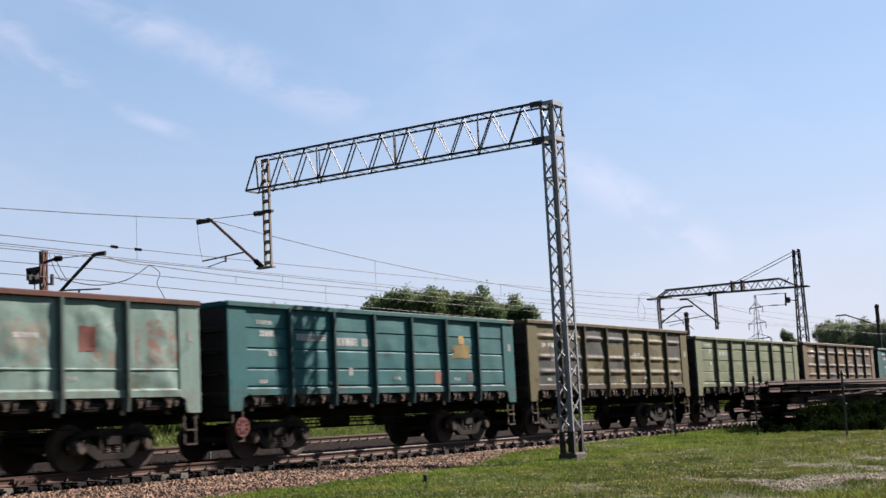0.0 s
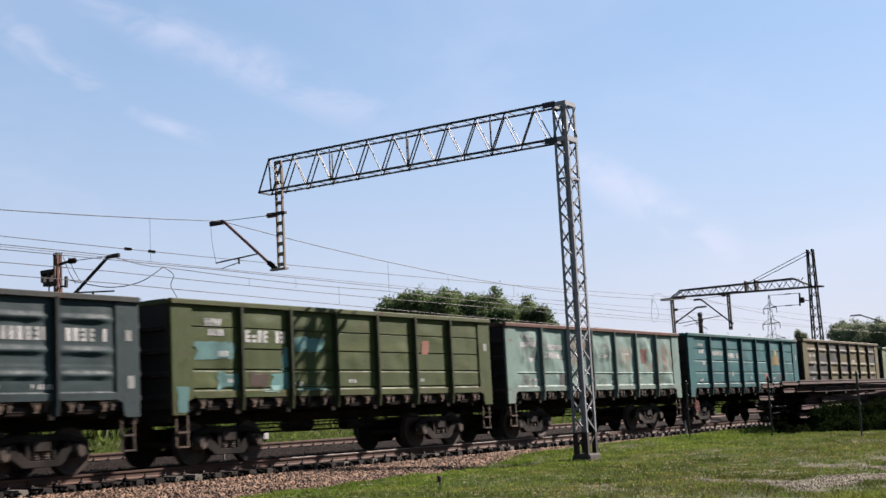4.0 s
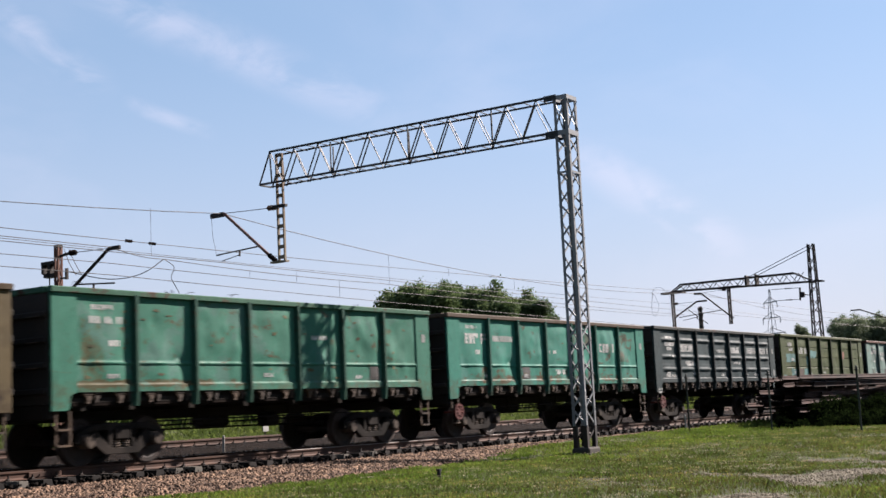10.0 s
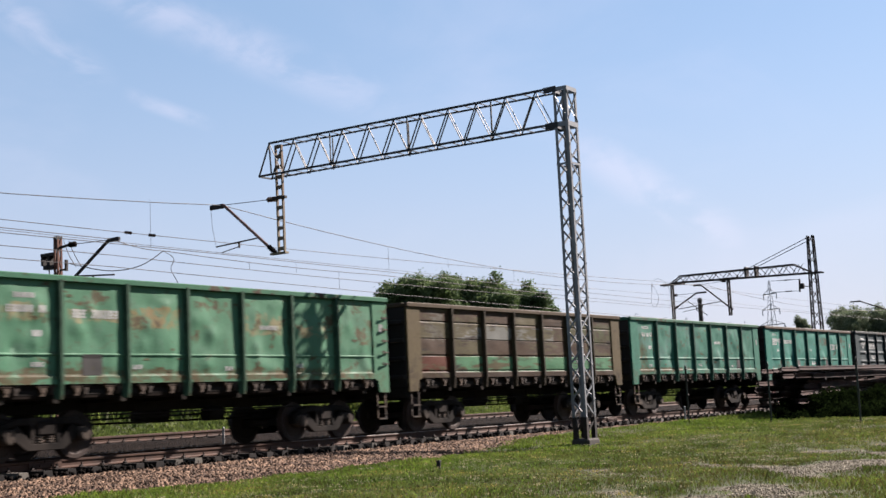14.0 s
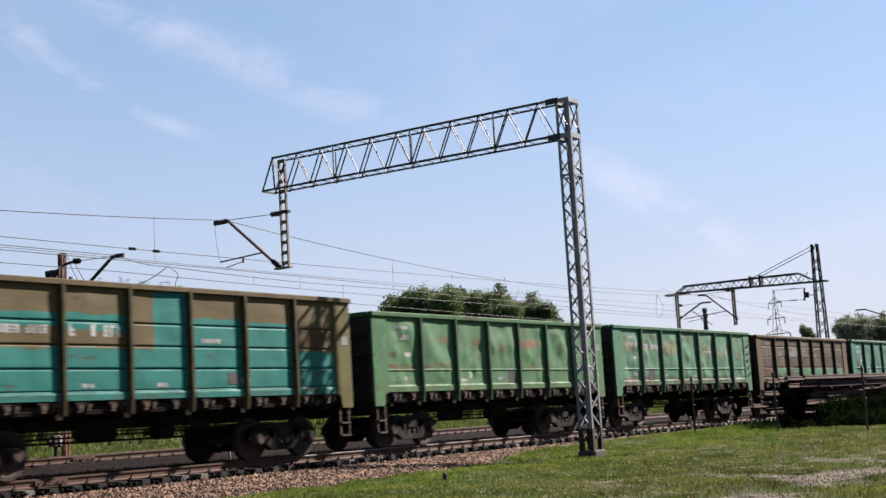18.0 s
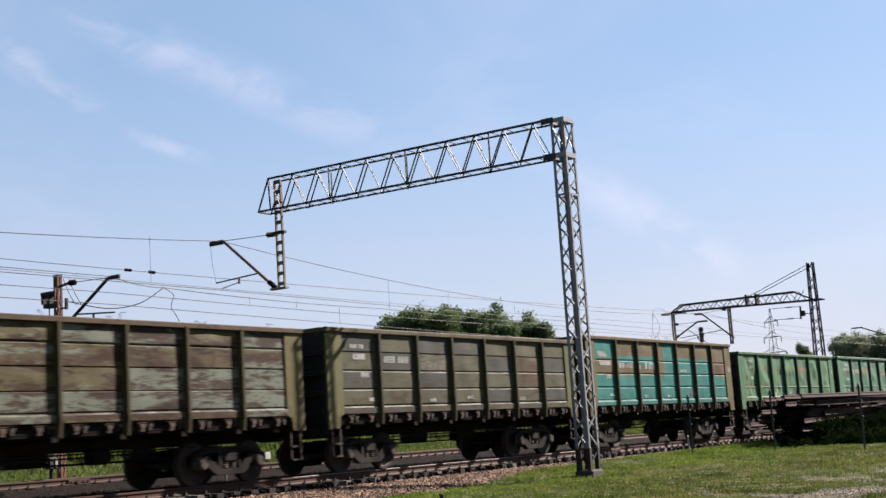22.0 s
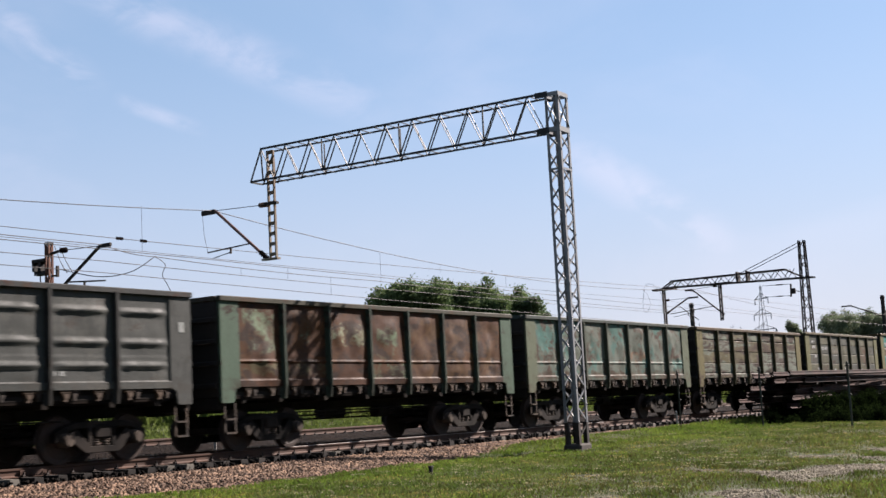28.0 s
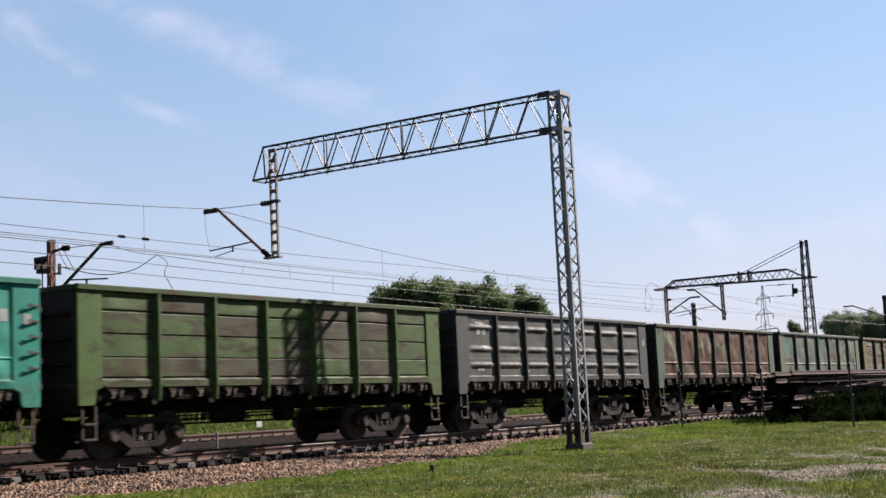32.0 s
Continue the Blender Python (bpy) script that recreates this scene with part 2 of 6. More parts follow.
def bare_ground(x, y):
    """How bare the meadow is at x, y: 0 grassy, over 0.7 gravel."""
    m = 1.05 * np.exp(-(((y + 14.95) / 1.0) ** 2)) * np.exp(-(((x - 19.5) / 8.5) ** 4))
    for cx, cy, r, k in SPOTS:
        m = m + k * np.exp(-(((x - cx) ** 2 + (y - cy) ** 2) / r**2))
    for a, b, c, k in WAVES:
        m = m + k * np.sin(a * x + b * y + c) * np.exp(-(((y + 13.5) / 5.5) ** 4))
    return m


def ground_material():
    n = Nodes("grass_and_soil")
    v = n.coords("Object")
    big, mid, fine = n.noise(v, 0.16, 4), n.noise(v, 0.9, 5, 0.6), n.noise(v, 14, 6, 0.7)
    green = n.mix(n.ramp(mid, 0.3, 0.7), rgb(78, 90, 40), rgb(98, 104, 50))
    green = n.mix(n.ramp(big, 0.45, 0.62, 0, 0.5), green, rgb(116, 104, 66))
    soil = n.mix(n.ramp(fine, 0.3, 0.7), rgb(112, 101, 80), rgb(154, 142, 118))
    sep = n.add("SeparateXYZ", Vector=v)
    x, y = sep.outputs["X"], sep.outputs["Y"]

    def bell(d, r, power, k):
        return n.math("MULTIPLY", n.math("EXPONENT", n.math("MULTIPLY", n.math("POWER", n.math("ABSOLUTE", n.math("DIVIDE", d, r)), power), -1.0)), k)

    m = n.math("MULTIPLY", bell(n.math("ADD", y, 14.95), 1.0, 2.0, 1.05), bell(n.math("SUBTRACT", x, 19.5), 8.5, 4.0, 1.0))
    for cx, cy, r, k in SPOTS:
        m = n.math("ADD", m, n.math("MULTIPLY", bell(n.math("SUBTRACT", x, cx), r, 2.0, 1.0), bell(n.math("SUBTRACT", y, cy), r, 2.0, k)))
    for a, b, c, k in WAVES:
        w = n.math("SINE", n.math("ADD", n.math("ADD", n.math("MULTIPLY", x, a), n.math("MULTIPLY", y, b)), c))
        m = n.math("ADD", m, n.math("MULTIPLY", w, bell(n.math("ADD", y, 13.5), 5.5, 4.0, k)))
    m = n.math("ADD", m, n.math("MULTIPLY", n.math("SUBTRACT", n.noise(v, 3.0, 5, 0.7), 0.5), 0.6))
    c = n.mix(n.ramp(m, 0.74, 0.98), green, soil)
    c = n.mix(n.ramp(fine, 0.35, 0.8, 0, 0.45), c, rgb(62, 60, 36))
    return n.done(c, 0.95, 0.0, n.math("ADD", fine, mid), 0.6, 0.05)


GROUND = ground_material()


def ballast_material(name, light, dark):
    n = Nodes(name)
    v = n.coords("Object")
    vor = n.add("TexVoronoi", Vector=v, Scale=16.0)
    fine, big = n.noise(v, 30, 4), n.noise(v, 0.5, 4)
    c = n.mix(n.ramp(vor.outputs["Distance"], 0.1, 0.7), light, dark)
    h = n.add("HueSaturation", Color=c, Saturation=0.8, Value=n.ramp(n.add("SeparateColor", Color=vor.outputs["Color"]).outputs[0], 0, 1, 0.6, 1.3))
    c = n.mix(n.ramp(big, 0.5, 0.7, 0, 0.5), h.outputs["Color"], tuple(0.5 * (p + q) for p, q in zip(light, dark)))
    return n.done(c, 0.95, 0.0, n.math("SUBTRACT", fine, vor.outputs["Distance"]), 0.9, 0.05, spec=0.05)


BALLAST = ballast_material("ballast_bed", rgb(78, 62, 52), rgb(36, 29, 25))
BALLAST_DARK = ballast_material("dark_brown_ballast", rgb(66, 51, 41), rgb(34, 27, 23))
# oil-dark stones, darkened further to hold the shadow under the train
STONE_DARK = simple("shade_dark_stone", rgb(38, 34, 31), rgb(26, 23, 21), 9, 0.95, 0.0, 0.4, island=True, vary=0.5, spec=0.05)


K = 0.53


def shade(c, k=K):
    return tuple(k * x for x in c)


def wagon_paint(name, base, second, worn, patch=0.5, rust=0.5, seed=0.0, bands=(), streak=0.5, rough=0.55, cells=0.0, level=False):
    """Old wagon paint: a second coat in patches and on whole boards, level bands of another coat, rust and grime in streaks.
    patch, rust, cells: how much of the side they take (0 to 1). level: the wear follows the boards. bands: (bottom, top, colour, ragged, from x, to x)."""
    base, second, worn = shade(base), shade(second), shade(worn)
    n = Nodes(name)
    v = n.coords("Object", shift=(seed * 13.7, seed * 7.3, seed * 3.1))
    sep = n.add("SeparateXYZ", Vector=n.t.nodes.new("ShaderNodeTexCoord").outputs["Object"])
    x, z = sep.outputs["X"], sep.outputs["Z"]
    flow = (0.45, 1.0, 2.1) if level else (0.9, 1.0, 1.15)
    vl = n.coords("Object", flow, (seed * 13.7, seed * 7.3, seed * 3.1))
    patchy = n.noise(vl if level else v, 0.9, 5, 0.6, 0.4)
    ragged = n.noise(vl if level else v, 3.4, 7, 0.75)
    speck = n.noise(v, 9.0, 6, 0.75)
    drip = n.noise(n.coords("Object", (2.2, 2.2, 0.35), (seed * 5, seed, 0)), 2.0, 5, 0.6)
    fine = n.noise(v, 26, 5, 0.7)
    blend = n.math("ADD", n.math("MULTIPLY", patchy, 0.62), n.math("MULTIPLY", ragged, 0.38))
    c = n.mix(n.ramp(drip, 0.3, 0.7, 0, streak), base, shade(base, 0.7))
    c = n.mix(n.ramp(patchy, 0.35, 0.7, 0, 0.5), c, shade(base, 1.22))
    if cells > 0:
        bay = n.math("FLOOR", n.math("DIVIDE", n.math("ADD", x, 6.06), 1.732))
        row = n.math("FLOOR", n.math("DIVIDE", n.math("SUBTRACT", n.math("ADD", z, n.math("MULTIPLY", n.math("SUBTRACT", ragged, 0.5), 0.10)), 1.61), 0.475))
        wn = n.add("TexWhiteNoise", Vector=n.add("CombineXYZ", X=n.math("ADD", bay, seed), Y=row, Z=seed).outputs[0])
        m = n.math("MULTIPLY", n.math("LESS_THAN", wn.outputs["Value"], cells), n.ramp(ragged, 0.36, 0.44))
        c = n.mix(m, c, second)
    for lo, hi, col, rag, xa, xb in bands:
        zz = n.math("ADD", z, n.math("MULTIPLY", n.math("SUBTRACT", ragged, 0.5), rag))
        m = n.math("MULTIPLY", n.ramp(zz, lo - 0.02, lo + 0.02), n.ramp(zz, hi + 0.02, hi - 0.02))
        m = n.math("MULTIPLY", m, n.math("MULTIPLY", n.ramp(x, xa - 0.03, xa + 0.03), n.ramp(x, xb + 0.03, xb - 0.03)))
        m = n.math("MULTIPLY", m, n.ramp(speck, 0.33, 0.42, 0.25, 1.0))
        if rag >= 0.45:
            m = n.math("MULTIPLY", m, n.ramp(n.noise(v, 2.6, 6, 0.7, 0.5), 0.37, 0.59))
        c = n.mix(m, c, shade(col))
    if patch > 0:
        k = 0.585 - 0.20 * patch
        c = n.mix(n.ramp(blend, k, k + 0.05), c, second)
    if rust > 0:
        k = 0.615 - 0.24 * rust
        rn = n.noise(n.coords("Object", flow, (seed * 3.3 + 9, 2, seed)), 1.7, 9, 0.76, 0.4)
        c = n.mix(n.ramp(rn, k, k + (0.09 if level else 0.07), 0, 0.95), c, n.mix(n.ramp(speck, 0.35, 0.65), worn, shade(worn, 0.6)))
        c = n.mix(n.math("MULTIPLY", n.ramp(speck, 0.60, 0.70, 0, 0.7), min(1.0, rust * 2)), c, shade(worn, 0.8))
        foot = n.math("MULTIPLY", n.ramp(z, 1.78, 1.5), n.ramp(ragged, 0.42, 0.58, 0, min(1.0, 0.3 + rust)))
        c = n.mix(foot, c, worn)
    c = n.mix(n.ramp(fine, 0.42, 0.8, 0, 0.4), c, shade(base, 0.4))
    b = n.math("ADD", fine, n.math("MULTIPLY", ragged, 2.0))
    c = n.add("HueSaturation", Color=c, Saturation=1.02, Value=1.22).outputs["Color"]
    return n.done(c, n.ramp(ragged, 0.3, 0.7, rough, rough + 0.25), 0.0, b, 0.4, 0.008, spec=0.12)


# ---- mesh helpers ----
def box(bm, x0, x1, y0, y1, z0, z1, bevel=0.0):
    """A block between two corners, with its edges taken off."""
    m = Matrix.LocRotScale(((x0 + x1) / 2, (y0 + y1) / 2, (z0 + z1) / 2), None, (x1 - x0, y1 - y0, z1 - z0))
    vs = bmesh.ops.create_cube(bm, size=1.0, matrix=m)["verts"]
    if bevel > 0:
        es = list({e for v in vs for e in v.link_edges})
        bmesh.ops.bevel(bm, geom=es, offset=bevel, segments=1, affect="EDGES")
    return bm


def tilt_box(bm, m, sx, sy, sz):
    bmesh.ops.create_cube(bm, size=1.0, matrix=m @ Matrix.Diagonal((sx, sy, sz, 1)))
    return bm


def along(p, q):
    """A pose at the middle of p-q whose z runs from p to q."""
    p, q = Vector(p), Vector(q)
    return Matrix.Translation((p + q) / 2) @ (q - p).to_track_quat("Z", "Y").to_matrix().to_4x4(), (q - p).length


def bar(bm, p, q, w, h=None):
    m, d = along(p, q)
    return tilt_box(bm, m, w, h or w, d)


def angle_bar(bm, p, q, w, t=0.012, turn=0.0):
    """An L-shaped steel section from p to q."""
    m, d = along(p, q)
    m = m @ pose(0, 0, 0, 0, 0, turn)
    tilt_box(bm, m @ pose(w / 2, 0, 0), w, t, d)
    return tilt_box(bm, m @ pose(0, w / 2, 0), t, w, d)


def rod(bm, p, q, r, seg=8, r2=None):
    m, d = along(p, q)
    bmesh.ops.create_cone(bm, cap_ends=True, segments=seg, radius1=r, radius2=r if r2 is None else r2, depth=d, matrix=m)
    return bm


def insulator(bm, p, q, r, sheds=4):
    """A string of discs on a core."""
    p, q = Vector(p), Vector(q)
    rod(bm, p, q, r * 0.4, 6)
    for i in range(sheds):
        a, b = p.lerp(q, (i + 0.25) / sheds), p.lerp(q, (i + 0.75) / sheds)
        rod(bm, a, b, r, 10, r * 0.6)
    return bm


def extrude_profile(bm, pts, y0, y1):
    """A plate of the outline pts (x, z) between y0 and y1."""
    a = [bm.verts.new((x, y0, z)) for x, z in pts]
    b = [bm.verts.new((x, y1, z)) for x, z in pts]
    bm.faces.new(a)
    bm.faces.new(b[::-1])
    for i in range(len(pts)):
        j = (i + 1) % len(pts)
        bm.faces.new((a[j], a[i], b[i], b[j]))
    bmesh.ops.recalc_face_normals(bm, faces=bm.faces[:])
    return bm


def mesh_of(name, bm, material, smooth=False):
    me = bpy.data.meshes.new(name)
    bm.to_mesh(me)
    bm.free()
    me.materials.append(material)
    if smooth:
        me.shade_smooth()
    return me


def part(name, bm, material, parent=None, label=""):
    """Links a bmesh (or a ready mesh) as one mesh object under a thing or a part."""
    me = mesh_of(name, bm, material) if isinstance(bm, bmesh.types.BMesh) else bm
    ob = new(name, me)
    ob.parent = parent
    if label:
        ob["label"] = label
    return ob


def fast_mesh(name, verts, faces, material):
    """A mesh from numpy arrays: verts (n, 3) and faces (m, k), all with the same number of corners."""
    me = bpy.data.meshes.new(name)
    n, k = faces.shape
    me.vertices.add(len(verts))
    me.vertices.foreach_set("co", np.ascontiguousarray(verts, dtype=np.float32).ravel())
    me.loops.add(n * k)
    me.loops.foreach_set("vertex_index", np.ascontiguousarray(faces, dtype=np.int32).ravel())
    me.polygons.add(n)
    me.polygons.foreach_set("loop_start", np.arange(0, n * k, k, dtype=np.int32))
    me.update(calc_edges=True)
    me.materials.append(material)
    return me


def empty(name, m=None):
    ob = new(name)
    ob.empty_display_size = 0.3
    if m is not None:
        ob.matrix_basis = m
    return ob


# ---- ground and tracks ----
TRACK2_Y, TRACK2_Z = 8.4, 0.26


def step(a, b, x):
    t = np.clip((x - a) / (b - a), 0, 1)
    return t * t * (3 - 2 * t)


def ground_z(x, y):
    """Height of the ground: a low meadow on the camera's side, a slightly higher strip between and beyond the tracks."""
    x, y = np.asarray(x, float), np.asarray(y, float)
    near = -0.64 + 0.14 * step(28, 40, x) - 0.14 * step(43, 52, x) * step(-3.4, -5.0, y) + 0.16 * step(24, 34, x) * step(-4.4, -2.7, y) - 0.15 * step(-8, -20, y)
    near = near + 0.025 * np.sin(x * 0.55 + y * 0.3) * np.cos(y * 0.45) + 0.012 * np.sin(x * 1.7 + 1.3) * np.sin(y * 1.9)
    far = -0.40 + 0.42 * step(6.0, 11.0, y) + 1.05 * step(14, 34, y) - 0.6 * step(120, 400, y)
    return near + (far - near) * step(-1.0, 1.0, y)


def axis_steps(lo, hi, step_, reach, grow=1.25):
    mid = np.arange(lo, hi + 1e-6, step_)
    out, d, a = [], step_, hi
    while a < reach:
        d *= grow
        a += d
        out.append(a)
    left = [lo - (v - hi) for v in out]
    return np.array(left[::-1] + mid.tolist() + out)


def build_ground():
    xs, ys = axis_steps(-10, 95, 0.5, 2600), axis_steps(-32, 26, 0.4, 2600)
    gx, gy = np.meshgrid(xs, ys, indexing="ij")
    v = np.stack([gx, gy, ground_z(gx, gy)], -1).reshape(-1, 3)
    i, j = np.meshgrid(np.arange(len(xs) - 1), np.arange(len(ys) - 1), indexing="ij")
    a = (i * len(ys) + j).ravel()
    f = np.stack([a, a + len(ys), a + len(ys) + 1, a + 1], 1)
    me = fast_mesh("ground", v, f, GROUND)
    me.shade_smooth()
    tagged(new("ground", me), "uneven green meadow with bare gravelly patches", "ground", kind="structure")


build_ground()


def ballast_bed(name, yc, z, x0, x1, label, material, foot=0.62, wide=1.0, fill=0.0):
    """A long bank of crushed stone under a track, a little uneven."""
    prof = [(-3.75, -foot - 0.12), (-3.0, -foot + 0.10), (-2.3, -0.455), (-1.9, -0.395), (-1.6, -0.355), (-1.4, -0.345), (-1.15, -0.345), (0, -0.335), (1.15, -0.345), (1.4, -0.345), (1.6, -0.355), (1.9, -0.395), (2.3, -0.455), (3.0, -foot + 0.10), (3.75, -foot - 0.12)]
    xs = np.arange(x0, x1 + 0.1, 0.5)
    rng = np.random.default_rng(5)
    v = np.array([[x, yc + py * (wide if abs(py) > 2.5 else 1.0), z + pz + (fill if abs(py) < 1.7 else 0.4 * fill if abs(py) < 2.0 else 0.0)] for x in xs for py, pz in prof])
    v[:, 2] += rng.normal(0, 0.012, len(v))
    n = len(prof)
    i, j = np.meshgrid(np.arange(len(xs) - 1), np.arange(n - 1), indexing="ij")
    a = (i * n + j).ravel()
    me = fast_mesh(name, v, np.stack([a, a + n, a + n + 1, a + 1], 1), material)
    return tagged(new(name, me), label, "ballast", kind="structure")


ballast_bed("ballast", 0.0, 0.0, -60, 420, "bank of pinkish crushed granite under the near track", BALLAST)
ballast_bed("ballast", TRACK2_Y, TRACK2_Z, -60, 420, "bank of dark brown crushed stone under the second track", BALLAST_DARK, 0.5, 1.38, 0.145)


def rail_mesh(name, length, material, top=None, edge=None):
    """A flat-bottom rail, its head's top at z = 0, along x from 0."""
    half = [(0.075, -0.18), (0.075, -0.168), (0.022, -0.152), (0.011, -0.135), (0.011, -0.058), (0.035, -0.042), (0.037, -0.011), (0.0335, 0.0)]
    pts = half + [(-y, z) for y, z in half[::-1]]
    bm = bmesh.new()
    a = [bm.verts.new((0, y, z)) for y, z in pts]
    b = [bm.verts.new((length, y, z)) for y, z in pts]
    n = len(pts)
    bm.faces.new(a)
    bm.faces.new(b[::-1])
    for i in range(n):
        fc = bm.faces.new((a[(i + 1) % n], a[i], b[i], b[(i + 1) % n]))
        if top and i in (6, 7, 8):
            fc.material_index = 1 if i == 7 else 2
    bmesh.ops.recalc_face_normals(bm, faces=bm.faces[:])
    me = mesh_of(name, bm, material)
    if top:
        me.materials.append(top)
        me.materials.append(edge)
    return me


def build_track(yc, z, x0, x1, near0, near1, label, sleepers_to, edge):
    track = tagged(empty("railway_track", pose(0, yc, z)), label, "railway track", kind="structure")
    long_rail = rail_mesh("rail", 25.0, RAIL_SIDE, RAIL_TOP, edge)
    short_rail = rail_mesh("rail", 7.45, RAIL_SIDE, RAIL_TOP, edge)
    glint_rail = rail_mesh("rail", 17.55, RAIL_SIDE, RAIL_TOP, RAIL_GLINT)
    x = x0
    while x < x1:
        for side in (-0.795, 0.795):
            near = yc == 0 and side < 0 and 10 < x < 20
            part("rail", short_rail if near else long_rail, None, track).location = (x + 0.006, side, 0)
            # this length of the near rail carries the painted glint
            if near:
                part("rail", glint_rail, None, track, "rail with the sun's glint painted on its edge").location = (x + 7.456, side, 0)
        x += 25.012
    bm = bmesh.new()
    box(bm, -0.4, 0.4, -0.062, -0.03, -0.15, -0.045, 0.008)
    for bx in (-0.3, -0.14, 0.14, 0.3):
        rod(bm, (bx, -0.09, -0.1), (bx, -0.03, -0.1), 0.02, 6)
    plate = mesh_of("fishplate", bm, RAIL_SIDE)
    x = x0
    while x < x1:
        if near0 - 2 < x < near1 + 30:
            for side in (-0.795, 0.795):
                part("fishplate", plate, None, track).location = (x, side, 0)
        x += 25.012
    bm = bmesh.new()
    pts = [(-0.13, -0.36), (0.13, -0.36), (0.10, -0.185), (-0.10, -0.185)]
    extrude_profile(bm, pts, -1.36, 1.36)
    sl = mesh_of("sleeper", bm, SLEEPER)
    bm = bmesh.new()
    extrude_profile(bm, pts, -1.36, 1.36)
    sl2 = mesh_of("sleeper", bm, TIMBER)
    bm = bmesh.new()
    extrude_profile(bm, pts, -1.36, 1.36)
    pale = mesh_of("sleeper", bm, SLEEPER_PALE)
    # tie plate with clips at one rail seat
    bm = bmesh.new()
    box(bm, -0.085, 0.085, -0.17, 0.17, -0.187, -0.178)
    for s in (-1, 1):
        box(bm, -0.035, 0.035, s * 0.10 - 0.035, s * 0.10 + 0.035, -0.178, -0.14, 0.008)
        rod(bm, (0, s * 0.115, -0.18), (0, s * 0.115, -0.085), 0.016, 6)
    seat = mesh_of("rail_fastening", bm, STEEL_DARK)
    rng = random.Random(7)
    x = near0
    while x < near1:
        pick = rng.random()
        s = part("sleeper", pale if yc == 0 and pick < 0.16 else sl if yc == 0 or pick < 0.3 else sl2, None, track)
        s.location = (x + rng.uniform(-0.02, 0.02), rng.uniform(-0.03, 0.03), rng.uniform(-0.004, 0.004))
        for side in (-0.795, 0.795):
            part("rail_fastening", seat, None, s).location = (0, side, 0.004)
        x += 0.58
    # farther sleepers in one piece
    bm = bmesh.new()
    while x < sleepers_to:
        box(bm, x - 0.12, x + 0.12, -1.36, 1.36, -0.36, -0.187)
        x += 0.58
    far = part("far_sleepers", bm, SLEEPER, track)
    far["kind"] = "stuff"
    return track


build_track(0.0, 0.0, -58.0, 400.0, 8.0, 62.0, "broad-gauge track with rusty rails on concrete sleepers", 200.0, RAIL_EDGE)
build_track(TRACK2_Y, TRACK2_Z, -50.0, 400.0, 18.0, 60.0, "second track with brown rails on mixed sleepers", 160.0, RAIL_SIDE)


# ---- the train ----
PITCH, HALF, SIDE_Y = 13.92, 6.50, 1.52
POSTS = (-4.33, -2.60, -0.87, 0.87, 2.60, 4.33)
EDGES = (-6.45, *POSTS, 6.45)
WALL_LOW = 1.465
HATCH = simple("black_hatch_steel", rgb(36, 32, 30), rgb(46, 38, 33), 5, 0.95, 0.0, 0.4, vary=0.2, spec=0.05)
PLACEHOLDER = simple("plain_primer", rgb(120, 120, 120))


SURF = {}


def surface_y(key, x, z):
    """How far out the near side's sheet lies at x, z."""
    for x0, x1, zs, y in SURF[key]:
        if x0 <= x <= x1:
            nx, nz = y.shape[0] - 1, y.shape[1] - 1
            u = (x - x0) / (x1 - x0) * nx
            w = float(np.interp(z, zs, np.arange(nz + 1)))
            i, j = min(int(u), nx - 1), min(int(w), nz - 1)
            a, b = u - i, w - j
            return float(y[i, j] * (1 - a) * (1 - b) + y[i + 1, j] * a * (1 - b) + y[i, j + 1] * (1 - a) * b + y[i + 1, j + 1] * a * b)
    return -SIDE_Y - 0.036 if abs(x) > 5.8 else -SIDE_Y


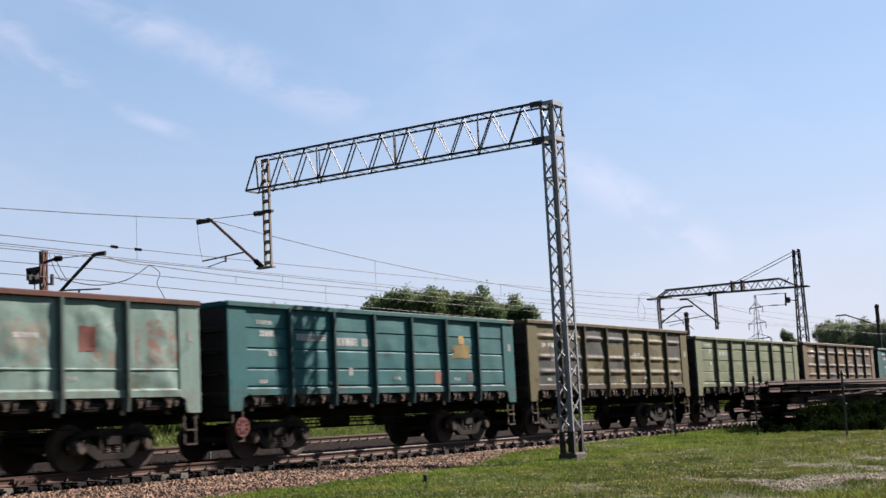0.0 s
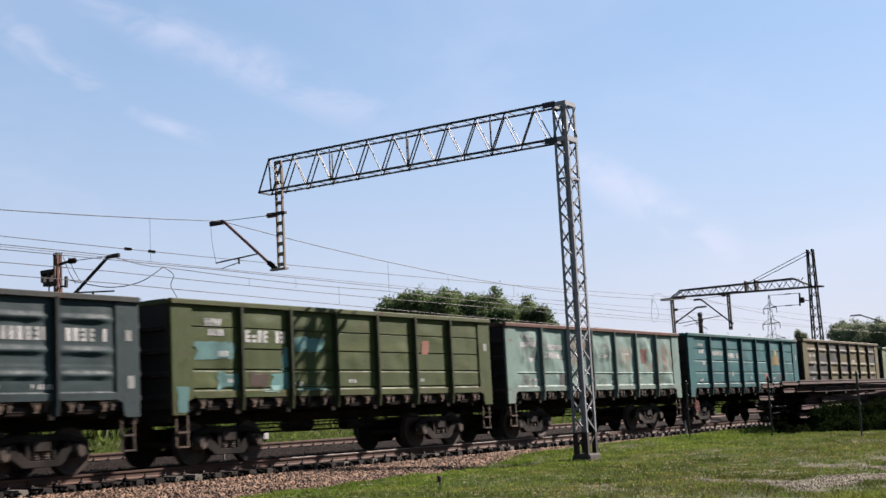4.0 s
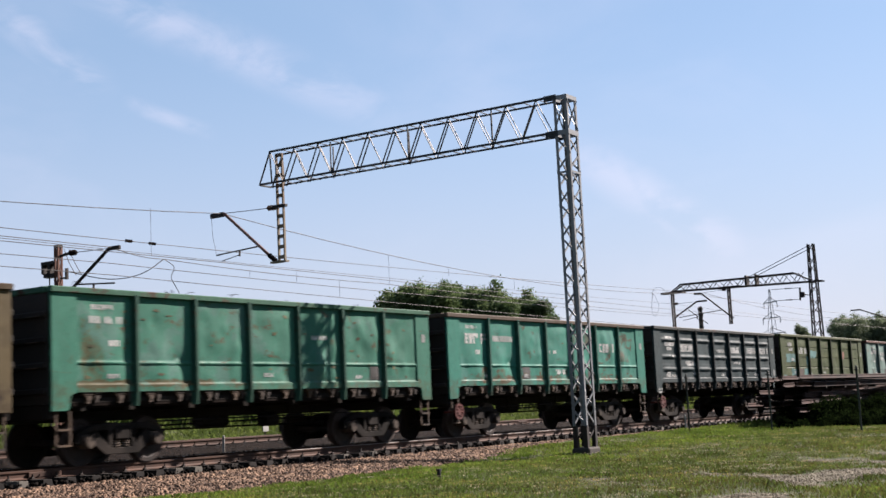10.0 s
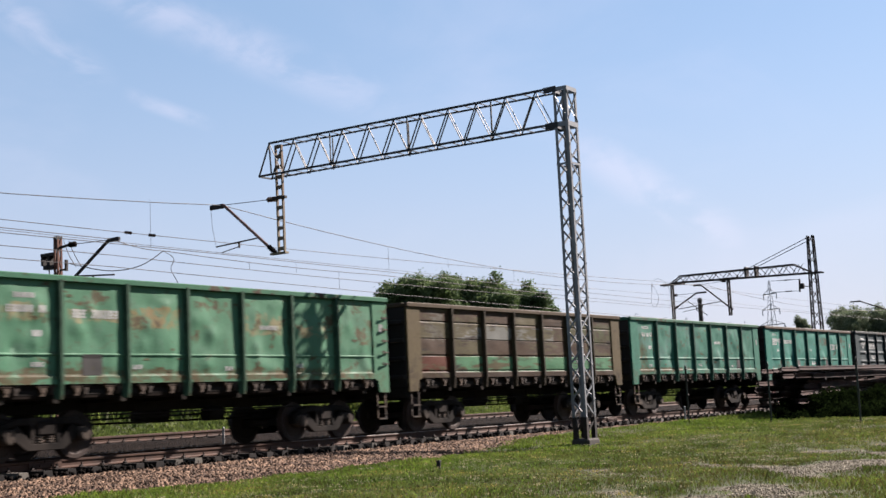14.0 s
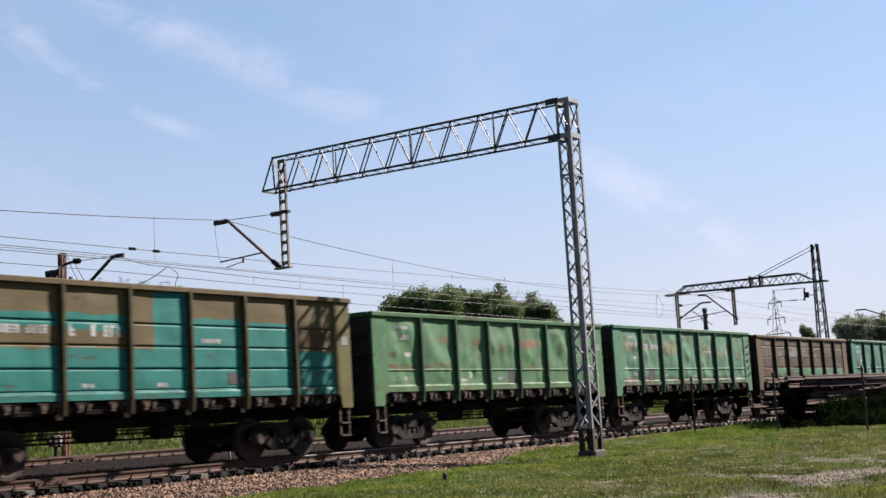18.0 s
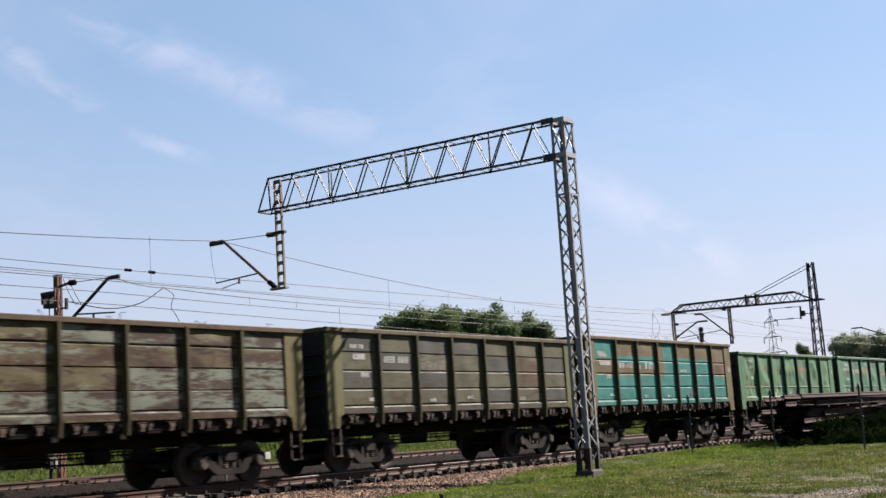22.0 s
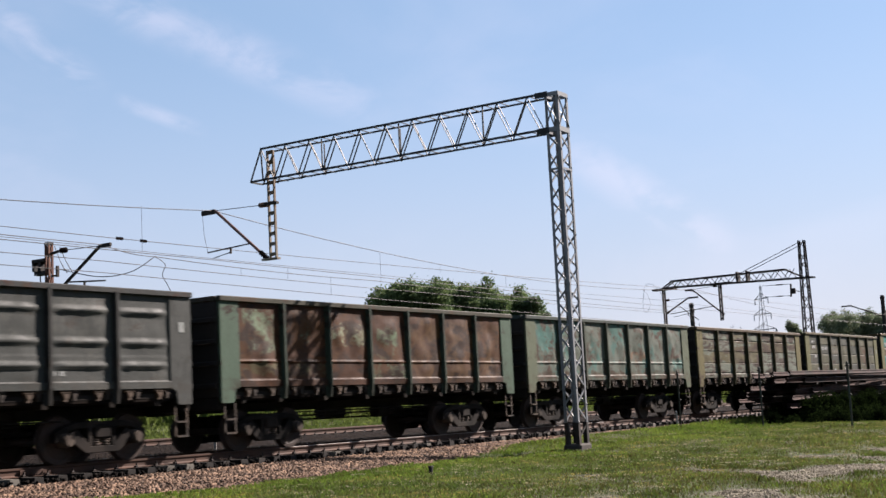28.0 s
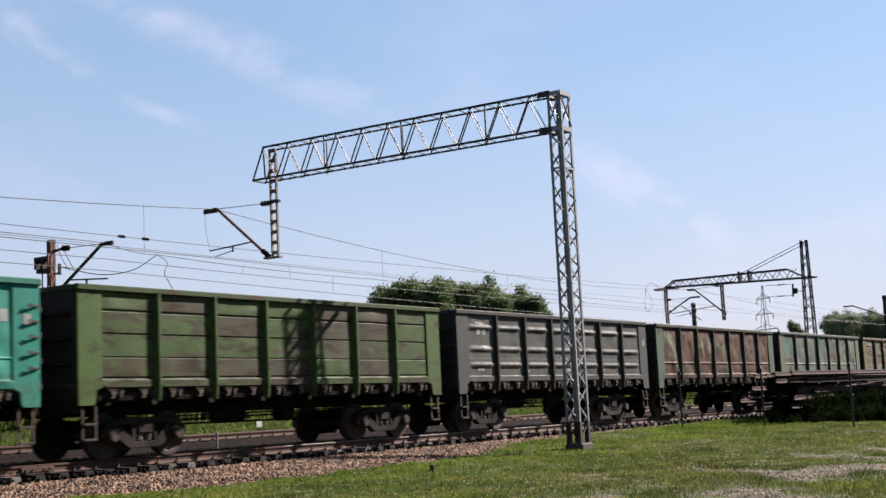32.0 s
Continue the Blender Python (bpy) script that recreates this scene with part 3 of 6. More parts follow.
def panel_mesh(x0, x1, top, form, seed):
    """One bay of side sheeting, seen from outside at -y: dented plain plate with a seam, level boards, or pressed ribs."""
    ribbed, planks = form == 1, form == 2
    nx, nz = (10, 44) if form else (18, 30)
    rng = np.random.default_rng(seed)
    lo, hi = WALL_LOW, top - 0.10
    rows = np.linspace(0, 1, nz + 1)
    seams = (1.66, 2.085, 2.56, 3.035)
    edges = (1.612, 1.624, 2.015, 2.024, 2.062, 2.071) if form == 0 else (1.612, 1.624)
    if planks:
        edges += tuple(zs + d for zs in seams for d in (-0.016, -0.010, 0.010, 0.016))
    rows = np.sort(np.concatenate([rows, [(e - lo) / (hi - lo) for e in edges]]))
    nz = len(rows) - 1
    u, w = np.meshgrid(np.linspace(0, 1, nx + 1), rows, indexing="ij")
    x, z = x0 + (x1 - x0) * u, lo + (hi - lo) * w
    edge = np.clip(np.minimum(np.minimum(u, 1 - u) * 4, np.minimum(w, 1 - w) * 6), 0, 1)
    bulge = np.zeros_like(x)
    for k in range(30):
        cx, cz, r = rng.uniform(0.05, 0.95), rng.uniform(0.05, 0.95), rng.uniform(0.14, 0.34) if k < 8 else rng.uniform(0.06, 0.12)
        bulge += rng.uniform(-0.024, 0.036) * (1 if k < 8 else 0.85) * np.exp(-(((u - cx) * 1.1) ** 2 + (w - cz) ** 2) / r**2)
    y = -SIDE_Y - bulge * edge * (0.6 if form else 1.25)
    if ribbed:
        across = np.clip(np.minimum(u - 0.08, 0.92 - u) * 14, 0, 1)
        for c in (3.00, 2.37, 1.91):
            cz = c * (hi / 3.39)
            y -= 0.058 * across * np.clip(1.5 - np.abs(z - cz) / 0.05, 0, 1)
        y -= 0.012 * (np.abs(z - 2.12) < 0.025)
    elif planks:
        for zs in seams:
            y += 0.034 * (np.abs(z - zs) < 0.0105)
    else:
        y -= 0.016 * (np.abs(z - 2.043) < 0.021)
    y -= 0.034 * (z < 1.618)
    SURF.setdefault((top, form), []).append((x0, x1, z[0], y))
    v = np.stack([x, y, z], -1).reshape(-1, 3)
    back = v.copy()
    back[:, 1] = -SIDE_Y + 0.05
    i, j = np.meshgrid(np.arange(nx), np.arange(nz), indexing="ij")
    a = (i * (nz + 1) + j).ravel()
    f = np.stack([a, a + nz + 1, a + nz + 2, a + 1], 1)
    m = len(v)
    # back sheet: its four corners only
    corners = np.array([0, nz, (nx + 1) * (nz + 1) - 1, nx * (nz + 1)])
    v = np.concatenate([v, back[corners]])
    f = np.concatenate([f, [[m, m + 1, m + 2, m + 3]], [[corners[0], m, m + 3, corners[3]]], [[corners[1], corners[2], m + 2, m + 1]]])
    return fast_mesh("side_panel", v, f, PLACEHOLDER)


def post_mesh(top):
    """A pressed side post, hat-shaped, running down past the floor."""
    bm = bmesh.new()
    d0, d1 = -SIDE_Y + 0.01, -SIDE_Y - 0.115
    pts = [(-0.10, d0), (-0.07, d0 - 0.02), (-0.036, d1), (0.036, d1), (0.07, d0 - 0.02), (0.10, d0)]
    lo = [bm.verts.new((x, y + (0.04 if abs(x) < 0.07 else 0.0), 1.17)) for x, y in pts]
    md = [bm.verts.new((x, y, 1.50)) for x, y in pts]
    hi = [bm.verts.new((x, y, top - 0.09)) for x, y in pts]
    for a, b in ((lo, md), (md, hi)):
        for i in range(len(pts) - 1):
            bm.faces.new((a[i], a[i + 1], b[i + 1], b[i]))
        bm.faces.new((a[-1], a[0], b[0], b[-1]))
    bm.faces.new(lo[::-1])
    bm.faces.new(hi)
    bmesh.ops.recalc_face_normals(bm, faces=bm.faces[:])
    return mesh_of("side_post", bm, PLACEHOLDER)


def bogie_parts(parent, xc):
    """A three-piece freight bogie with two wheelsets."""
    bogie = part("bogie", box(box(bmesh.new(), -0.22, 0.22, -1.15, 1.15, 0.48, 0.78, 0.04), -0.5, 0.5, -0.5, 0.5, 0.70, 0.86, 0.05), CAST, parent)
    bogie.location = (xc, 0, 0)
    for s in (-1, 1):
        bm = bmesh.new()
        # the frame as three bars so that its windows stay open
        y0, y1 = (s * 1.02 - 0.09, s * 1.02 + 0.09)
        extrude_profile(bm, [(-1.20, 0.44), (-1.20, 0.64), (-1.02, 0.74), (-0.60, 0.84), (0.60, 0.84), (1.02, 0.74), (1.20, 0.64), (1.20, 0.44), (1.10, 0.42), (1.08, 0.60), (0.70, 0.70), (-0.70, 0.70), (-1.08, 0.60), (-1.10, 0.42)], y0, y1)
        extrude_profile(bm, [(-0.80, 0.62), (-0.66, 0.70), (-0.30, 0.34), (0.30, 0.34), (0.66, 0.70), (0.80, 0.62), (0.76, 0.42), (0.44, 0.20), (-0.44, 0.20), (-0.76, 0.42)], y0, y1)
        for sx in (-1, 1):
            extrude_profile(bm, [(sx * 0.26, 0.34), (sx * 0.36, 0.34), (sx * 0.36, 0.72), (sx * 0.26, 0.72)], y0, y1)
        bmesh.ops.bevel(bm, geom=bm.edges[:], offset=0.012, segments=1, affect="EDGES")
        part("side_frame", bm, CAST, bogie)
        for sx in (-0.13, 0.13):
            part("spring", SPRING, None, bogie).location = (sx, s * 1.03, 0.34)
        for sx in (-0.925, 0.925):
            bm = bmesh.new()
            rod(bm, (sx, s * 0.93, 0.478), (sx, s * 1.19, 0.478), 0.135, 14)
            rod(bm, (sx, s * 1.19, 0.478), (sx, s * 1.215, 0.478), 0.105, 14)
            box(bm, sx - 0.15, sx + 0.15, s * 1.03 - 0.08, s * 1.03 + 0.08, 0.50, 0.63, 0.02)
            part("axle_box", bm, AXLE, bogie)
    sets = []
    for sx in (-0.925, 0.925):
        w = part("wheelset", WHEELSET, None, bogie)
        w.location = (sx, 0, 0.4785)
        sets.append(w)
    return sets


def wheelset_mesh():
    bm = bmesh.new()
    rod(bm, (0, -1.1, 0), (0, 1.1, 0), 0.08, 12)
    prof = [(0.10, 0.13), (0.16, 0.07), (0.37, 0.05), (0.40, 0.067), (0.4785, 0.065), (0.482, -0.02), (0.508, -0.045), (0.505, -0.066), (0.40, -0.066), (0.37, -0.03), (0.15, -0.04), (0.10, -0.09)]
    n = 32
    for s in (-1, 1):
        rings = []
        for k in range(n):
            a = 2 * math.pi * k / n
            rings.append([bm.verts.new((r * math.sin(a), s * (0.795 + o), r * math.cos(a))) for r, o in prof])
        for k in range(n):
            p, q = rings[k], rings[(k + 1) % n]
            for i in range(len(prof) - 1):
                bm.faces.new((p[i], p[i + 1], q[i + 1], q[i]))
        # cast-in marks that show the turning
        for k in range(3):
            a = 2 * math.pi * k / 3
            box(bm, 0.26 * math.sin(a) - 0.035, 0.26 * math.sin(a) + 0.035, s * 0.85 - 0.012, s * 0.85 + 0.012, 0.26 * math.cos(a) - 0.035, 0.26 * math.cos(a) + 0.035)
    bmesh.ops.recalc_face_normals(bm, faces=bm.faces[:])
    return mesh_of("wheelset", bm, WHEEL)


WHEELSET = wheelset_mesh()


def spring_mesh():
    """A stout coil spring as one ridged column."""
    bm = bmesh.new()
    prof = []
    for i in range(6):
        prof += [(0.070, i * 0.052), (0.095, i * 0.052 + 0.014), (0.095, i * 0.052 + 0.030)]
    n, rings = 12, []
    for k in range(n):
        a = 2 * math.pi * k / n
        rings.append([bm.verts.new((rr * math.cos(a), rr * math.sin(a), z)) for rr, z in prof])
    for k in range(n):
        p, q = rings[k], rings[(k + 1) % n]
        for i in range(len(prof) - 1):
            bm.faces.new((p[i], q[i], q[i + 1], p[i + 1]))
    return mesh_of("spring", bm, AXLE)


SPRING = spring_mesh()


def build_wagon(top, form, seed):
    """An eight-wheeled open gondola wagon, its middle over the origin; the paint is put on each copy."""
    w = empty("gondola_wagon")
    for i in range(7):
        x0, x1 = EDGES[i], EDGES[i + 1]
        if i == 0:
            x0 += 0.55
        if i == 6:
            x1 -= 0.55
        me = panel_mesh(x0, x1, top, form, seed * 10 + i)
        part("side_panel", me, None, w)
        part("side_panel", me, None, w).matrix_basis = pose(0, 0, 0, 0, 0, 180)
    pm = post_mesh(top)
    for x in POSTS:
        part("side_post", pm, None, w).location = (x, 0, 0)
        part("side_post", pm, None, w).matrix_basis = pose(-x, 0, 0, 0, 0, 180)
    # corner plates with a tongue that hangs below the floor
    for sx in (-1, 1):
        bm = bmesh.new()
        e, inn = sx * HALF, sx * 5.86
        extrude_profile(bm, [(e, 1.10), (e, top - 0.10), (inn, top - 0.10), (inn, 1.46), (sx * 6.02, 1.40), (sx * 6.06, 1.14), (sx * 6.12, 1.10)], -SIDE_Y - 0.035, -SIDE_Y + 0.03)
        bmesh.ops.bevel(bm, geom=bm.edges[:], offset=0.01, segments=1, affect="EDGES")
        me = mesh_of("corner_post", bm, PLACEHOLDER)
        part("corner_post", me, None, w)
        part("corner_post", me, None, w).matrix_basis = pose(0, 0, 0, 0, 0, 180)
    # top rail round the body
    for s in (-1, 1):
        bm = box(bmesh.new(), -HALF - 0.03, HALF + 0.03, s * (SIDE_Y + 0.01) - 0.075, s * (SIDE_Y + 0.01) + 0.075, top - 0.13, top, 0.02)
        part("top_rail", bm, PLACEHOLDER, w)
        bm = box(bmesh.new(), s * HALF - 0.07, s * HALF + 0.07, -SIDE_Y + 0.068, SIDE_Y - 0.068, top - 0.13, top - 0.004, 0.02)
        part("top_rail", bm, PLACEHOLDER, w)
        # end wall with level stiffeners
        bm = box(bmesh.new(), s * HALF - 0.04, s * HALF + 0.04, -SIDE_Y + 0.035, SIDE_Y - 0.035, 1.25, top - 0.12)
        part("end_wall", bm, PLACEHOLDER, w)
        for z in (1.5, 2.0, 2.5, 3.0):
            bm = box(bmesh.new(), s * (HALF + 0.07) - 0.029, s * (HALF + 0.07) + 0.05, -SIDE_Y + 0.05, SIDE_Y - 0.05, z - 0.06, z + 0.06, 0.02)
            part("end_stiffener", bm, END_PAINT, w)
        # end beam, coupler, steps
        part("end_beam", box(bmesh.new(), s * 6.42 - 0.1, s * 6.42 + 0.1, -1.45, 1.45, 0.95, 1.25, 0.02), UNDER, w)
        bm = box(bmesh.new(), s * 6.48, s * 6.98, -0.13, 0.13, 0.92, 1.18, 0.03)
        box(bm, s * 6.72, s * 6.96, -0.22, 0.20, 0.88, 1.22, 0.04)
        part("coupler", bm, CAST, w)
        for side in (-1, 1):
            bm = bmesh.new()
            x0, x1 = s * 6.02, s * 6.36
            for xx in (x0, x1):
                bar(bm, (xx, side * 1.50, 0.42), (xx, side * 1.50, 1.10), 0.045, 0.02)
            for z in (0.43, 0.74):
                box(bm, min(x0, x1), max(x0, x1), side * 1.50 - 0.05, side * 1.50 + 0.05, z - 0.02, z + 0.02)
            part("step_ladder", bm, BRACKET, w)
        for z in (1.75, 2.25, 2.75):
            part("hand_rung", rod(bmesh.new(), (s * 6.66, -1.36, z + 0.2), (s * 6.66, -1.0, z + 0.2), 0.012, 6), BRACKET, w)
    part("floor", box(bmesh.new(), -6.4, 6.4, -1.45, 1.45, 1.26, 1.36), UNDER, w)
    bm = box(bmesh.new(), -6.4, 6.4, -0.2, 0.2, 0.90, 1.26, 0.02)
    part("centre_sill", bm, UNDER, w)
    for x in (*POSTS, -5.6, 5.6):
        part("cross_bearer", box(bmesh.new(), x - 0.07, x + 0.07, -1.42, 1.42, 1.10, 1.255), UNDER, w)
    # floor hatches: lids, hinges and locks under the side sheeting
    bm = bmesh.new()
    box(bm, -0.72, 0.72, -1.40, -0.24, 1.17, 1.25)
    box(bm, -0.78, 0.78, -1.44, -1.36, 1.20, 1.50)
    lid = mesh_of("hatch_lid", bm, HATCH)
    bm = bmesh.new()
    extrude_profile(bm, [(-0.10, 1.44), (0.10, 1.44), (0.085, 1.33), (0.04, 1.29), (0.05, 1.24), (-0.06, 1.24), (-0.04, 1.31)], -1.52, -1.45)
    box(bm, -0.13, 0.13, -1.53, -1.45, 1.40, 1.455, 0.012)
    rod(bm, (-0.02, -1.545, 1.34), (-0.02, -1.46, 1.34), 0.045, 8)
    extrude_profile(bm, [(0.17, 1.47), (0.31, 1.47), (0.29, 1.36), (0.25, 1.30), (0.26, 1.26), (0.19, 1.26), (0.20, 1.33)], -1.515, -1.45)
    box(bm, 0.15, 0.33, -1.525, -1.45, 1.41, 1.458, 0.012)
    lock = mesh_of("hatch_lock", bm, BRACKET)
    for i in range(7):
        xm = (EDGES[i] + EDGES[i + 1]) / 2 + (0.25 if i == 0 else -0.25 if i == 6 else 0)
        for turn in (0, 180):
            part("hatch_lid", lid, None, w).matrix_basis = pose(xm, 0, 0, 0, 0, turn)
        for dx in (-0.42, 0.42):
            for turn in (0, 180):
                part("hatch_lock", lock, None, w).matrix_basis = pose(xm + dx, 0, 0, 0, 0, turn)
    # brake gear between the bogies
    bm = rod(bmesh.new(), (-0.55, 0.45, 0.82), (0.35, 0.45, 0.82), 0.2, 14)
    part("air_reservoir", bm, UNDER, w)
    bm = rod(bmesh.new(), (0.95, -0.25, 0.78), (1.45, -0.25, 0.78), 0.17, 14)
    part("brake_cylinder", bm, UNDER, w)
    for y, z0, z1, rr in ((-0.3, 0.74, 0.80, 0.02), (0.2, 0.66, 0.64, 0.024), (-1.05, 0.84, 0.86, 0.016)):
        part("brake_rod", rod(bmesh.new(), (-3.3, y, z0), (3.3, y, z1), rr, 6), UNDER, w)
    for x in (-2.6, -1.3, 1.9, 2.8):
        part("brake_hanger", bar(bmesh.new(), (x, -0.3, 0.66), (x, -0.3, 1.1), 0.04), UNDER, w)
    for x in (-3.0, 3.1):
        part("brake_lever", box(bmesh.new(), x - 0.05, x + 0.05, -0.5, 0.4, 0.60, 0.68, 0.01), UNDER, w)
    for x in (-4.325, 4.325):
        bogie_parts(w, x)
    return w


# wagon ends face away from the sun; their shade is put into this dark colour
END_PAINT = simple("shaded_end_paint", rgb(46, 44, 42), rgb(62, 54, 48), 4, 0.85, 0.0, 0.3, vary=0.3)


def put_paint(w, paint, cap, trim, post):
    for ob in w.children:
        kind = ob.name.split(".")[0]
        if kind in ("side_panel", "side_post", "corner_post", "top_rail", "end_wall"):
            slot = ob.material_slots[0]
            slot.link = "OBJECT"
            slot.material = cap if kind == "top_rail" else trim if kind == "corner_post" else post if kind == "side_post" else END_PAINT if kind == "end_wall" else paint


def coat(bm, key, x0, x1, z0, z1, nx, nz, ragged=0.0, seed=0):
    """A thin coat of paint lying on the sheet; ragged: how uneven its outline is."""
    rng = random.Random(seed)
    vs = {}
    for i in range(nx + 1):
        for j in range(nz + 1):
            x, z = x0 + (x1 - x0) * i / nx, z0 + (z1 - z0) * j / nz
            if ragged and (i in (0, nx) or j in (0, nz)):
                x += rng.uniform(-1, 1) * ragged * (x1 - x0)
                z += rng.uniform(-1, 1) * ragged * (z1 - z0)
            vs[i, j] = bm.verts.new((x, surface_y(key, x, z) - 0.007, z))
    for i in range(nx):
        for j in range(nz):
            bm.faces.new((vs[i, j], vs[i + 1, j], vs[i + 1, j + 1], vs[i, j + 1]))


def form_of(w):
    return (w["top"], w["form"])


def mark(w, x, z, length, height, material=None, label="", name="stencil_mark", ragged=0.0):
    """A painted square or patch on the near side."""
    bm = bmesh.new()
    coat(bm, form_of(w), x - length / 2, x + length / 2, z - height / 2, z + height / 2, max(2, int(length / 0.12)), max(2, int(height / 0.08)), ragged, int(x * 97 + z * 31))
    return part(name, bm, material or WHITE_MARK, w, label)


def writing(w, x, z, length, height, material=None, gap=0.35, seed=0):
    """A line of unreadable writing: a row of plain bars in one stencil."""
    rng = random.Random(seed + int(x * 31) + int(z * 17))
    bm, u, x1 = bmesh.new(), x - length / 2, x + length / 2
    t = max(0.022, height * 0.24)
    lo, hi = z - height / 2, z + height / 2
    while u < x1:
        d = height * rng.uniform(0.42, 0.62)
        if rng.random() < 0.9:
            # worn strokes: two uprights and one or two short cross bars, some of them gone
            e = min(u + d, x1)
            for a, b, c, f in ((u, u + t, lo, hi), (e - t, e, lo, hi), (u, e, lo, lo + t), (u, e, hi - t, hi), (u, e, z - t / 2, z + t / 2)):
                if b > a + 0.01 and rng.random() < 0.8:
                    coat(bm, form_of(w), a, b, c, f, 1, 1)
        u += d + height * gap * 0.6
    p = part("stencil_line", bm, material or FADED_MARK, w)
    p["kind"] = "stuff"
    return p


FADED_MARK = simple("worn_white_stencil", rgb(252, 252, 248), rgb(196, 202, 198), 14, 0.7, 0.0, 0.1, vary=0.12)


def usual_marks(w, seed):
    """The stencils that most of the wagons carry: number, small lines, corner square, dark data plate."""
    rng = random.Random(seed)
    writing(w, -5.2, 3.18, 0.55, 0.10, seed=seed)
    writing(w, -5.1, 2.92, 0.9 if seed % 2 else 0.5, 0.14, seed=seed + 1)
    if seed % 3:
        writing(w, -3.4 + rng.uniform(-0.1, 0.1), 2.86, 1.15, 0.17, seed=seed + 2)
    writing(w, -4.9, 2.45, 0.3, 0.12, seed=seed + 3)
    mark(w, 6.2, 2.78, 0.17, 0.22)
    for i in range(4):
        writing(w, -4.9 + 2.6 * i + rng.uniform(-0.5, 0.5), 1.78 + rng.uniform(-0.05, 0.08), 0.3, 0.09, seed=seed + 5 + i)
    if seed % 2:
        writing(w, 1.7 + rng.uniform(-0.2, 0.2), 2.7, 0.6, 0.1, seed=seed + 11)
    if seed % 4 < 2:
        mark(w, -3.0 + 1.73 * (seed % 5), 1.83, 0.36, 0.34, DARK_MARK, "dark data plate paint", "data_plate")


def handwheel(w):
    bm = bmesh.new()
    n = 16
    for k in range(n):
        a, b = 2 * math.pi * k / n, 2 * math.pi * (k + 1) / n
        bar(bm, (-6.16 + 0.20 * math.cos(a), -1.60, 0.74 + 0.20 * math.sin(a)), (-6.16 + 0.20 * math.cos(b), -1.60, 0.74 + 0.20 * math.sin(b)), 0.05)
    for k in range(4):
        a = math.pi * k / 4
        bar(bm, (-6.16 - 0.20 * math.cos(a), -1.60, 0.74 - 0.20 * math.sin(a)), (-6.16 + 0.20 * math.cos(a), -1.60, 0.74 + 0.20 * math.sin(a)), 0.045)
    rod(bm, (-6.16, -1.62, 0.74), (-6.16, -1.1, 0.74), 0.03, 8)
    part("brake_handwheel", bm, WHEEL_RED, w, "faded red brake handwheel")


def lashing_hooks(w, x):
    for z in (1.85, 2.15, 2.45, 2.75, 3.05):
        bm = bmesh.new()
        for k in range(8):
            a, b = math.pi * k / 4, math.pi * (k + 1) / 4
            bar(bm, (x + 0.05 * math.cos(a), -SIDE_Y - 0.10, z + 0.03 * math.sin(a)), (x + 0.05 * math.cos(b), -SIDE_Y - 0.10, z + 0.03 * math.sin(b)), 0.022)
        bar(bm, (x + 0.05, -SIDE_Y - 0.10, z), (x + 0.24, -SIDE_Y - 0.05, z), 0.03)
        part("lashing_hook", bm, BRACKET, w)


